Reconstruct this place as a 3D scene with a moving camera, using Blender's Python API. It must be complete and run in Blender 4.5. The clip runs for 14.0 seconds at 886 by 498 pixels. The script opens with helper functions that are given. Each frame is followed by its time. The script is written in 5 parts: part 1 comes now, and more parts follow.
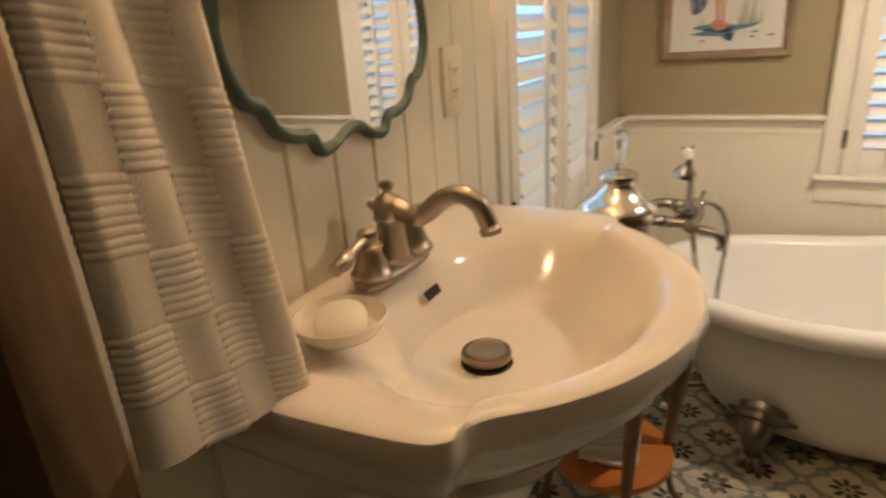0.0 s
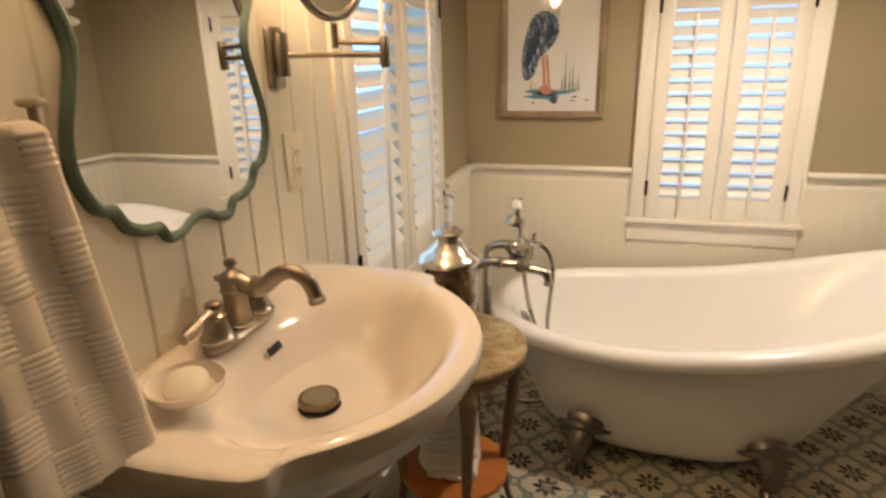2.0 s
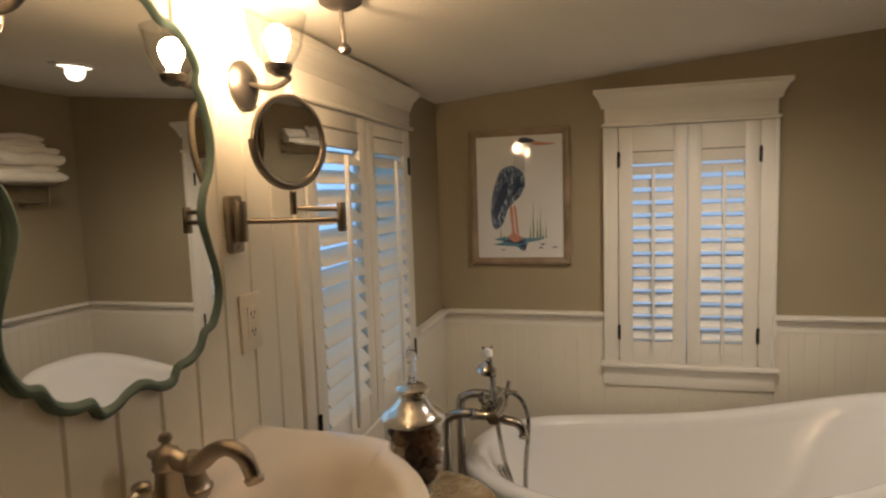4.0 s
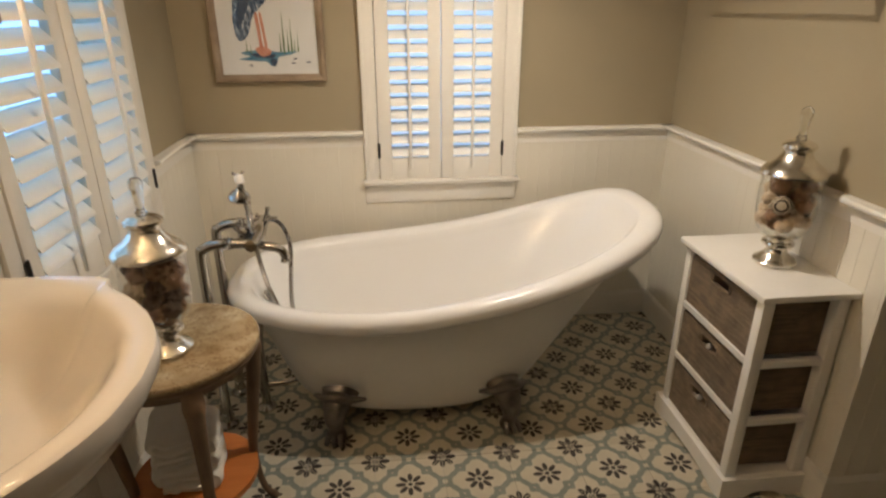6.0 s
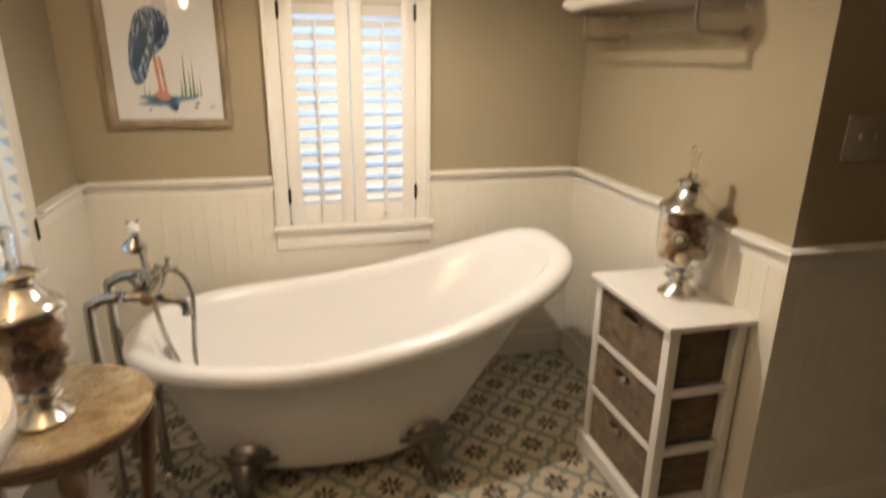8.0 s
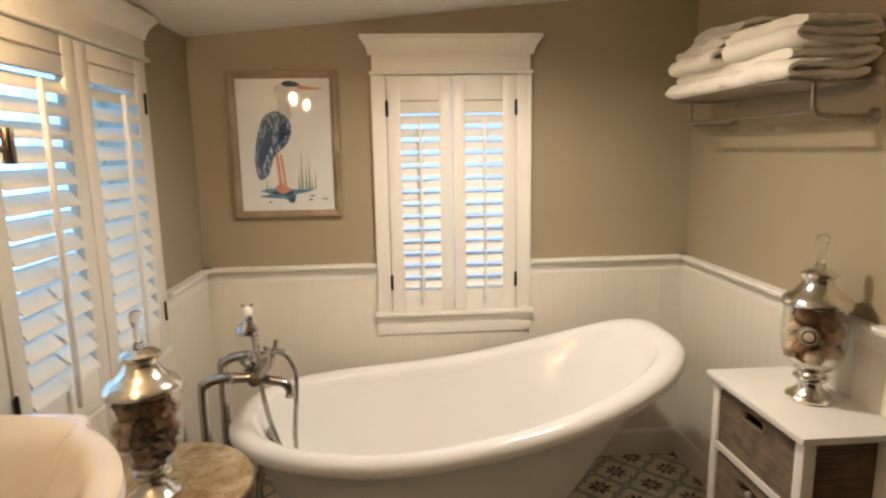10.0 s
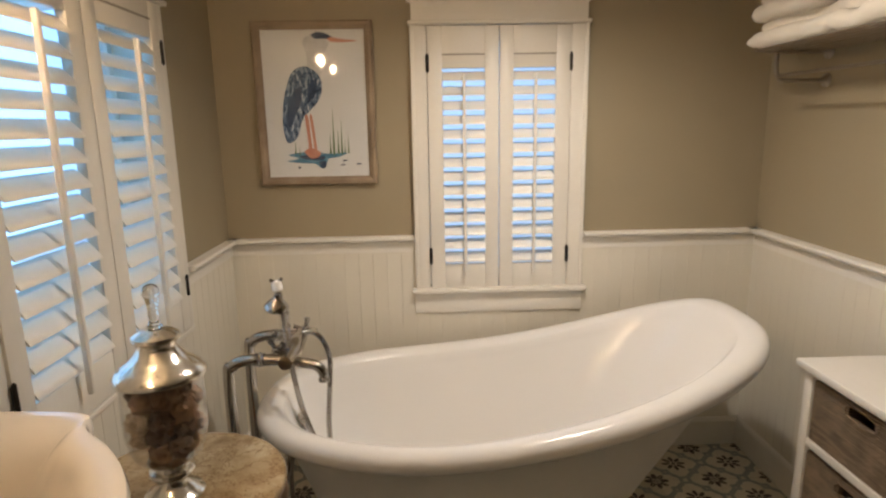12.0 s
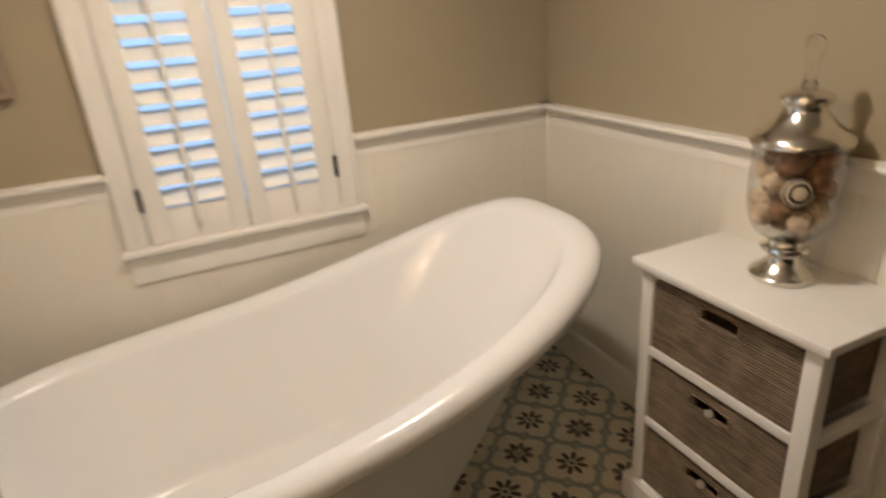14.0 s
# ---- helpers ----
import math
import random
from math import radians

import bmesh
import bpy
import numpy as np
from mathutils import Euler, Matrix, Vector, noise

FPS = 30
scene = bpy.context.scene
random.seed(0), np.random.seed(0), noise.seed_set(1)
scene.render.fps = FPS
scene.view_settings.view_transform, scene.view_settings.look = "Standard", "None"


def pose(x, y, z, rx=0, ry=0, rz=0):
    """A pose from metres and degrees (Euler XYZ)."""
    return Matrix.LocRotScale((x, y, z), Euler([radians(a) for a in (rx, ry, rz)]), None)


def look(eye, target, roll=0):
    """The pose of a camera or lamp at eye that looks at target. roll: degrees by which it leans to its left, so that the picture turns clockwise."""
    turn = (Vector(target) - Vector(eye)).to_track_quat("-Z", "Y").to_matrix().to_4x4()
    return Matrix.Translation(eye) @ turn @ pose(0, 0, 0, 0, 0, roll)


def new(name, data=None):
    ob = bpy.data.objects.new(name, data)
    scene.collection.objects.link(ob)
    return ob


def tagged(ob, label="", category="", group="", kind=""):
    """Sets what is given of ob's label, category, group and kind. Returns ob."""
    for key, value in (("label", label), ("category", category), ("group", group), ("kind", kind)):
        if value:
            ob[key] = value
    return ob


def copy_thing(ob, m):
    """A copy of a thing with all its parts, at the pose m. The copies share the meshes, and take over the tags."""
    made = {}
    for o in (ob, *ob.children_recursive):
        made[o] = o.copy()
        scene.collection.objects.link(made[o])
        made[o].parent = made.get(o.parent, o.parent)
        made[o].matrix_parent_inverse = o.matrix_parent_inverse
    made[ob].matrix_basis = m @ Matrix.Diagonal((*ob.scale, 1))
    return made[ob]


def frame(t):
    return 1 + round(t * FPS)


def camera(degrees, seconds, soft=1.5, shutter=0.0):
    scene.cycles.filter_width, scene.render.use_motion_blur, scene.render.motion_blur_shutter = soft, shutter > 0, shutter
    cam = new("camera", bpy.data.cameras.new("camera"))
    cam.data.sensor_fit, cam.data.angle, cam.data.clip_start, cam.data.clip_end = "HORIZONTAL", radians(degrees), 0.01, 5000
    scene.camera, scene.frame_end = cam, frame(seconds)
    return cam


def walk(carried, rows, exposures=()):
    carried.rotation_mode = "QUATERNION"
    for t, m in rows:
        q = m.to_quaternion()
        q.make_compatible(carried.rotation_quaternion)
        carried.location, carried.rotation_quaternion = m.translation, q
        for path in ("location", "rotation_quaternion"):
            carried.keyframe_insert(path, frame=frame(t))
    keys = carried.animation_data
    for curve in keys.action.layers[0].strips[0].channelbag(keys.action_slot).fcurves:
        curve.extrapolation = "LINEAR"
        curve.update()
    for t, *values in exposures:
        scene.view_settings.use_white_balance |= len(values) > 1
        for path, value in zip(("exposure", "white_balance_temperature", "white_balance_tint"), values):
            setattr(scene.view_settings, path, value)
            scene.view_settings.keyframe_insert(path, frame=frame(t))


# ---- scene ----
cam = camera(74.0, 14.0, soft=2.2, shutter=0.5)
PATH = [
    (0, (0.512, -2.507, 1.292), (-0.396, -0.861, 0.609), -4.1),
    (0.5, (0.522, -2.557, 1.334), (-0.093, -0.768, 0.685), -4.6),
    (1, (0.557, -2.588, 1.364), (0.132, -0.742, 0.721), -3.5),
    (1.5, (0.634, -2.612, 1.405), (0.148, -0.792, 0.734), -1.1),
    (2, (0.667, -2.617, 1.422), (0.113, -0.804, 0.787), -1.5),
    (2.2, (0.676, -2.616, 1.436), (0.048, -0.805, 0.864), -1.9),
    (4.3, (0.732, -2.567, 1.469), (0.263, -0.631, 1.288), -3.0),
    (4.5, (0.735, -2.558, 1.467), (0.428, -0.597, 1.22), -2.9),
    (5, (0.755, -2.556, 1.446), (0.706, -0.608, 0.996), -2.5),
    (5.5, (0.797, -2.532, 1.43), (0.869, -0.629, 0.822), -1.9),
    (6, (0.795, -2.518, 1.419), (0.988, -0.679, 0.658), -0.1),
    (6.5, (0.815, -2.512, 1.417), (1.026, -0.707, 0.582), -0.3),
    (7, (0.847, -2.506, 1.412), (1.163, -0.733, 0.542), 0.0),
    (7.5, (0.839, -2.511, 1.416), (1.221, -0.748, 0.552), 0.3),
    (8, (0.831, -2.497, 1.398), (1.287, -0.649, 0.786), 0.6),
    (8.5, (0.845, -2.503, 1.387), (1.37, -0.598, 1.08), -0.3),
    (9, (0.825, -2.518, 1.423), (1.354, -0.616, 1.104), -0.3),
    (9.2, (0.839, -2.509, 1.42), (1.268, -0.582, 1.102), -0.3),
    (11.3, (0.841, -2.43, 1.401), (0.877, -0.466, 1.026), -1.2),
    (11.5, (0.821, -2.402, 1.401), (0.872, -0.441, 1.007), -1.4),
    (12, (0.764, -2.269, 1.352), (0.822, -0.312, 0.941), -1.0),
    (12.5, (0.728, -2.175, 1.325), (0.752, -0.239, 0.823), -2.3),
    (13, (0.735, -2.1, 1.296), (0.838, -0.199, 0.682), -3.2),
    (13.5, (0.829, -1.934, 1.28), (1.201, -0.056, 0.699), -3.6),
    (14, (0.916, -1.716, 1.26), (1.642, -0.013, 0.503), -4.8),
]
walk(cam, [(t, look(eye, target, roll)) for t, eye, target, roll in PATH], [(0, -0.90, 6950, 13), (0.5, -0.94, 6930, 13), (1.0, -0.80, 6880, 13), (1.5, -0.76, 6850, 13), (2.0, -0.74, 6820, 13), (2.2, -0.75, 6820, 13), (4.3, -1.78, 6480, 12), (4.5, -1.74, 6480, 12), (5.0, -1.17, 6300, 10), (5.5, -1.03, 6260, 10), (6.0, -0.97, 6220, 10), (7.5, -0.59, 6220, 10), (8.0, -0.65, 6300, 10), (8.5, -0.66, 6330, 10), (9.0, -0.57, 6330, 10), (11.5, -1.10, 6150, 12), (12.5, -1.10, 6120, 12), (13.0, -1.12, 6120, 12), (13.5, -0.96, 6150, 12), (14.0, -1.06, 6180, 12)])

# World and lights
world = bpy.data.worlds.new("sky")
scene.world = world
world.use_nodes = True
wn = world.node_tree.nodes
sky = wn.new("ShaderNodeTexSky")
sky.sky_type, sky.sun_disc = "NISHITA", False
sky.sun_elevation, sky.sun_rotation = radians(40), radians(200)
world.node_tree.links.new(sky.outputs[0], wn["Background"].inputs[0])
wn["Background"].inputs[1].default_value = 0.08


def lamp(name, kind, m, watts, colour, **more):
    data = bpy.data.lights.new(name, kind)
    data.energy, data.color = watts, colour
    ob = new(name, data)
    ob.matrix_world = m
    return ob


SOFT = (1.0, 0.85, 0.68)
down = lamp("downlight_lamp", "SPOT", look((1.15, -0.84, 1.942), (1.15, -0.841, 0)), 96, SOFT)
down.data.spot_size, down.data.spot_blend, down.data.shadow_soft_size = radians(164), 0.8, 0.032


# Materials
def node_mat(name, colour, rough=0.5, metal=0.0, **more):
    m = bpy.data.materials.new(name)
    m.use_nodes = True
    b = m.node_tree.nodes["Principled BSDF"]
    b.inputs["Base Color"].default_value = (*colour, 1)
    b.inputs["Roughness"].default_value = rough
    b.inputs["Metallic"].default_value = metal
    for key, value in more.items():
        b.inputs[key.replace("_", " ")].default_value = value
    return m


class Nodes:
    """Short hand for one material's node tree."""

    def __init__(self, m):
        self.m, self.t = m, m.node_tree
        self.b = self.t.nodes["Principled BSDF"]

    def add(self, kind, *ins, **props):
        n = self.t.nodes.new(kind)
        for k, v in props.items():
            setattr(n, k, v)
        for i, v in enumerate(ins):
            self.put(n.inputs[i], v)
        return n

    def put(self, socket, v):
        if v is None:
            return
        if hasattr(v, "is_output"):
            self.t.links.new(v, socket)
        elif isinstance(v, tuple) and socket.type == "RGBA" and len(v) == 3:
            socket.default_value = (*v, 1)
        else:
            socket.default_value = v

    def math(self, op, a, b=0.0, c=0.0):
        return self.add("ShaderNodeMath", a, b, c, operation=op).outputs[0]

    def coord(self, which="Object"):
        return self.add("ShaderNodeTexCoord").outputs[which]

    def noise(self, scale, detail=4.0, vec=None, rough=0.55):
        n = self.add("ShaderNodeTexNoise")
        n.inputs["Scale"].default_value, n.inputs["Detail"].default_value = scale, detail
        n.inputs["Roughness"].default_value = rough
        self.put(n.inputs["Vector"], vec if vec is not None else self.coord())
        return n.outputs["Fac"]

    def ramp(self, fac, *stops):
        n = self.add("ShaderNodeValToRGB")
        self.put(n.inputs[0], fac)
        e = n.color_ramp.elements
        while len(e) < len(stops):
            e.new(0.5)
        for el, (p, c) in zip(e, stops):
            el.position, el.color = p, (*c, 1)
        return n.outputs[0]

    def mix(self, fac, a, b):
        n = self.add("ShaderNodeMix", data_type="RGBA")
        for i, v in ((0, fac), (6, a), (7, b)):
            self.put(n.inputs[i], v)
        return n.outputs[2]

    def bump(self, height, strength=0.2, distance=0.002):
        n = self.add("ShaderNodeBump")
        n.inputs["Strength"].default_value, n.inputs["Distance"].default_value = strength, distance
        self.put(n.inputs["Height"], height)
        self.t.links.new(n.outputs[0], self.b.inputs["Normal"])

    def colour(self, v):
        self.put(self.b.inputs["Base Color"], v)

    def rough(self, v):
        self.put(self.b.inputs["Roughness"], v)


def mottled(name, low, high, scale, rough=0.5, metal=0.0, grain=60.0, bump=0.1, depth=0.001, **more):
    """A plain surface with soft stains and a fine grain."""
    m = node_mat(name, low, rough, metal, **more)
    n = Nodes(m)
    f = n.math("ADD", n.math("MULTIPLY", n.noise(scale), 0.7), n.math("MULTIPLY", n.noise(grain), 0.3))
    n.colour(n.ramp(f, (0.3, low), (0.7, high)))
    n.rough(n.math("ADD", n.math("MULTIPLY", n.noise(scale * 3), 0.16), rough - 0.08))
    if bump:
        n.bump(n.noise(grain), bump, depth)
    return m


PAINT = mottled("taupe_paint", (0.322, 0.273, 0.182), (0.356, 0.303, 0.204), 2.0, 0.65, grain=180, bump=0.25, depth=0.0008)
# Dark copy of the taupe: the passage's dimness is put into the colour.
UNLIT_PAINT = mottled("taupe_paint_shaded", (0.105, 0.085, 0.060), (0.130, 0.108, 0.078), 2.0, 0.7, grain=180, bump=0.25, depth=0.0008)
CEILING = mottled("ceiling_paint", (0.72, 0.69, 0.62), (0.78, 0.75, 0.68), 1.5, 0.8, grain=140, bump=0.2)
CREAM = mottled("cream_panel_paint", (0.72, 0.68, 0.58), (0.78, 0.745, 0.65), 3.0, 0.42, grain=90, bump=0.12)
TRIM = mottled("white_trim_paint", (0.78, 0.75, 0.68), (0.84, 0.815, 0.75), 4.0, 0.36, grain=80, bump=0.08)
WHITE = mottled("white_cabinet_paint", (0.80, 0.78, 0.73), (0.86, 0.84, 0.80), 5.0, 0.38, grain=70, bump=0.08)
ENAMEL = node_mat("white_enamel", (0.88, 0.87, 0.85), 0.19, Coat_Weight=0.12)
ENAMEL_OUT = mottled("tub_outer_paint", (0.76, 0.745, 0.70), (0.81, 0.795, 0.75), 3.0, 0.32, grain=40, bump=0.03)
CHINA = node_mat("biscuit_china", (0.86, 0.795, 0.715), 0.10, Coat_Weight=0.4)
CHROME = node_mat("chrome", (0.46, 0.44, 0.41), 0.16, 1.0)
NICKEL = mottled("brushed_nickel", (0.33, 0.29, 0.24), (0.38, 0.335, 0.28), 3, 0.34, 1.0, grain=40, bump=0)
BRONZE = mottled("aged_bronze", (0.20, 0.155, 0.11), (0.27, 0.215, 0.155), 8, 0.30, 1.0, grain=60, bump=0.05)
PEWTER = mottled("aged_pewter", (0.15, 0.135, 0.12), (0.28, 0.255, 0.23), 25, 0.38, 1.0, grain=120, bump=0.2)
MERCURY = mottled("mercury_glass", (0.68, 0.65, 0.58), (0.94, 0.91, 0.84), 45, 0.16, 1.0, grain=70, bump=0.4, depth=0.002)
BLACK = node_mat("dark_iron", (0.03, 0.028, 0.026), 0.45, 0.6)
DARK = node_mat("dark_gap", (0.02, 0.018, 0.016), 0.8)
IVORY = node_mat("ivory_plastic", (0.78, 0.71, 0.58), 0.35)
GREY_PLATE = node_mat("grey_plate", (0.34, 0.31, 0.26), 0.5)
MIRROR = node_mat("mirror_silver", (0.74, 0.74, 0.72), 0.01, 1.0)
SOAP = mottled("soap_bar", (0.84, 0.79, 0.66), (0.88, 0.85, 0.75), 12, 0.45, grain=60, bump=0.1)
PORCELAIN = node_mat("white_porcelain", (0.86, 0.85, 0.82), 0.12)


def glass(name, tint, gloss=0.04):
    m = bpy.data.materials.new(name)
    m.use_nodes = True
    t = m.node_tree
    t.nodes.clear()
    out, mix = t.nodes.new("ShaderNodeOutputMaterial"), t.nodes.new("ShaderNodeMixShader")
    clear, shine = t.nodes.new("ShaderNodeBsdfTransparent"), t.nodes.new("ShaderNodeBsdfGlossy")
    face, power, scale = t.nodes.new("ShaderNodeLayerWeight"), t.nodes.new("ShaderNodeMath"), t.nodes.new("ShaderNodeMath")
    face.inputs[0].default_value = 0.5
    power.operation, scale.operation = "POWER", "MULTIPLY_ADD"
    power.inputs[1].default_value, scale.inputs[1].default_value, scale.inputs[2].default_value = 4.0, 0.7, gloss
    t.links.new(face.outputs["Facing"], power.inputs[0])
    t.links.new(power.outputs[0], scale.inputs[0])
    clear.inputs[0].default_value = (*tint, 1)
    shine.inputs["Roughness"].default_value = 0.03
    t.links.new(scale.outputs[0], mix.inputs[0])
    t.links.new(clear.outputs[0], mix.inputs[1])
    t.links.new(shine.outputs[0], mix.inputs[2])
    t.links.new(mix.outputs[0], out.inputs[0])
    return m


GLASS = glass("clear_glass", (0.985, 0.985, 0.975), 0.05)
CRYSTAL = node_mat("solid_clear_glass", (0.95, 0.96, 0.95), 0.03, Transmission_Weight=1.0, IOR=1.46)
PANE = glass("window_pane", (0.95, 0.97, 1.0), 0.03)


def glow(name, colour, strength):
    m = node_mat(name, colour)
    b = m.node_tree.nodes["Principled BSDF"]
    b.inputs["Emission Color"].default_value, b.inputs["Emission Strength"].default_value = (*colour, 1), strength
    return m


SKY_GLOW = glow("sky_backdrop", (0.58, 0.78, 1.0), 1.6)
SKY_WEST = glow("bright_sky_backdrop", (0.36, 0.68, 1.0), 5.2)
BULB = glow("lit_bulb", (1.0, 0.68, 0.385), 1250.0)
BULB_WEAK = glow("weaker_lit_bulb", (1.0, 0.66, 0.36), 500.0)
LED = glow("lit_downlight_lens", (1.0, 0.90, 0.75), 14.0)


def wicker(name):
    """Flat seagrass weave: rows of cord with a lengthwise grain."""
    m = node_mat(name, (0.2, 0.15, 0.1), 0.75)
    n = Nodes(m)
    c = n.coord()
    s = n.add("ShaderNodeSeparateXYZ", c)
    row = n.math("SINE", n.math("MULTIPLY", s.outputs[2], 900.0))
    twist = n.math("SINE", n.math("ADD", n.math("MULTIPLY", n.math("ADD", s.outputs[0], s.outputs[1]), 260.0), n.math("MULTIPLY", s.outputs[2], 480.0)))
    v = n.add("ShaderNodeMapping", c)
    v.inputs["Scale"].default_value = (9.0, 9.0, 150.0)
    grain = n.math("ADD", n.math("MULTIPLY", n.noise(1.0, 5.0, v.outputs[0], 0.7), 0.65), n.math("MULTIPLY", n.noise(24.0, 4.0), 0.35))
    f = n.math("ADD", n.math("MULTIPLY", n.math("SUBTRACT", grain, 0.5), 1.35), n.math("ADD", 0.46, n.math("MULTIPLY", row, 0.16)))
    n.colour(n.ramp(f, (0.20, (0.070, 0.048, 0.030)), (0.45, (0.180, 0.132, 0.084)), (0.70, (0.330, 0.250, 0.165))))
    n.bump(n.math("ADD", n.math("MULTIPLY", row, 0.25), n.math("ADD", n.math("MULTIPLY", twist, 0.06), n.math("MULTIPLY", grain, 2.2))), 0.9, 0.004)
    return m


WICKER = wicker("seagrass_weave")


def wood(name, dark, light, stretch=(3.0, 30.0, 30.0), rough=0.5):
    m = node_mat(name, dark, rough)
    n = Nodes(m)
    v = n.add("ShaderNodeMapping", n.coord())
    v.inputs["Scale"].default_value = stretch
    f = n.math("ADD", n.math("MULTIPLY", n.noise(1.0, 6.0, v.outputs[0]), 0.75), n.math("MULTIPLY", n.noise(14.0, 3.0), 0.25))
    n.colour(n.ramp(f, (0.3, dark), (0.7, light)))
    n.bump(f, 0.3, 0.001)
    return m


TABLE_WOOD = wood("brown_table_wood", (0.12, 0.075, 0.042), (0.27, 0.175, 0.105), (25, 25, 3))
SHELF_WOOD = wood("orange_shelf_wood", (0.46, 0.135, 0.025), (0.60, 0.21, 0.05), (6, 30, 30), 0.5)
FRAME_WOOD = wood("limed_frame_wood", (0.20, 0.145, 0.095), (0.38, 0.295, 0.205), (8, 8, 8), 0.6)


def marble():
    """Tan stone with paler clouds, dark veins and rusty specks."""
    m = node_mat("tan_marble", (0.4, 0.3, 0.18), 0.14)
    n = Nodes(m)
    cloud = n.noise(11.0, 6.0, rough=0.65)
    col = n.ramp(cloud, (0.32, (0.23, 0.150, 0.075)), (0.47, (0.35, 0.255, 0.140)), (0.57, (0.43, 0.330, 0.195)), (0.70, (0.54, 0.450, 0.300)))
    vein = n.math("LESS_THAN", n.math("ABSOLUTE", n.math("SUBTRACT", n.noise(16.0, 5.0, rough=0.7), 0.5)), 0.012)
    col = n.mix(n.math("MULTIPLY", vein, 0.55), col, (0.16, 0.085, 0.035))
    n.colour(n.mix(n.math("MULTIPLY", n.math("GREATER_THAN", n.noise(70.0, 3.0), 0.66), 0.4), col, (0.20, 0.11, 0.05)))
    n.rough(n.math("ADD", 0.10, n.math("MULTIPLY", cloud, 0.14)))
    return m


MARBLE = marble()
TEAL = mottled("worn_teal_paint", (0.048, 0.086, 0.072), (0.094, 0.145, 0.121), 14, 0.6, grain=90, bump=0.2)
MAT = mottled("blue_grey_mat", (0.19, 0.215, 0.22), (0.27, 0.295, 0.295), 14, 0.95, grain=420, bump=0.9, depth=0.004)


def cloth(name, low, high, fuzz=420.0):
    m = node_mat(name, low, 0.95, Sheen_Weight=0.4)
    n = Nodes(m)
    f = n.math("ADD", n.math("MULTIPLY", n.noise(9.0), 0.5), n.math("MULTIPLY", n.noise(fuzz, 2.0), 0.5))
    n.colour(n.ramp(f, (0.3, low), (0.7, high)))
    n.bump(n.noise(fuzz, 3.0), 0.7, 0.003)
    return m


TERRY = cloth("white_terry", (0.75, 0.70, 0.60), (0.88, 0.84, 0.75))


def ribbed():
    """Terry with a check of smooth and ribbed squares."""
    m = node_mat("ribbed_towel", (0.5, 0.45, 0.36), 0.95, Sheen_Weight=0.4)
    n = Nodes(m)
    s = n.add("ShaderNodeSeparateXYZ", n.coord("UV"))
    u, v = s.outputs[0], s.outputs[1]
    check = n.math("MODULO", n.math("ADD", n.math("FLOOR", n.math("MULTIPLY", u, 4.0)), n.math("FLOOR", n.math("MULTIPLY", v, 7.0))), 2.0)
    rib = n.math("SINE", n.math("MULTIPLY", v, 6.28318 * 56.0))
    h = n.math("MULTIPLY", check, n.math("ADD", n.math("MULTIPLY", rib, 0.5), 0.5))
    f = n.math("SUBTRACT", n.math("ADD", n.math("MULTIPLY", n.noise(11.0), 0.4), n.math("MULTIPLY", n.noise(420.0, 2.0), 0.45)), n.math("MULTIPLY", h, -0.12))
    n.colour(n.ramp(f, (0.2, (0.48, 0.42, 0.34)), (0.75, (0.70, 0.63, 0.53))))
    n.bump(n.math("ADD", n.math("MULTIPLY", h, 1.0), n.math("MULTIPLY", n.noise(420.0, 2.0), 0.14)), 0.6, 0.0030)
    return m


RIBBED = ribbed()


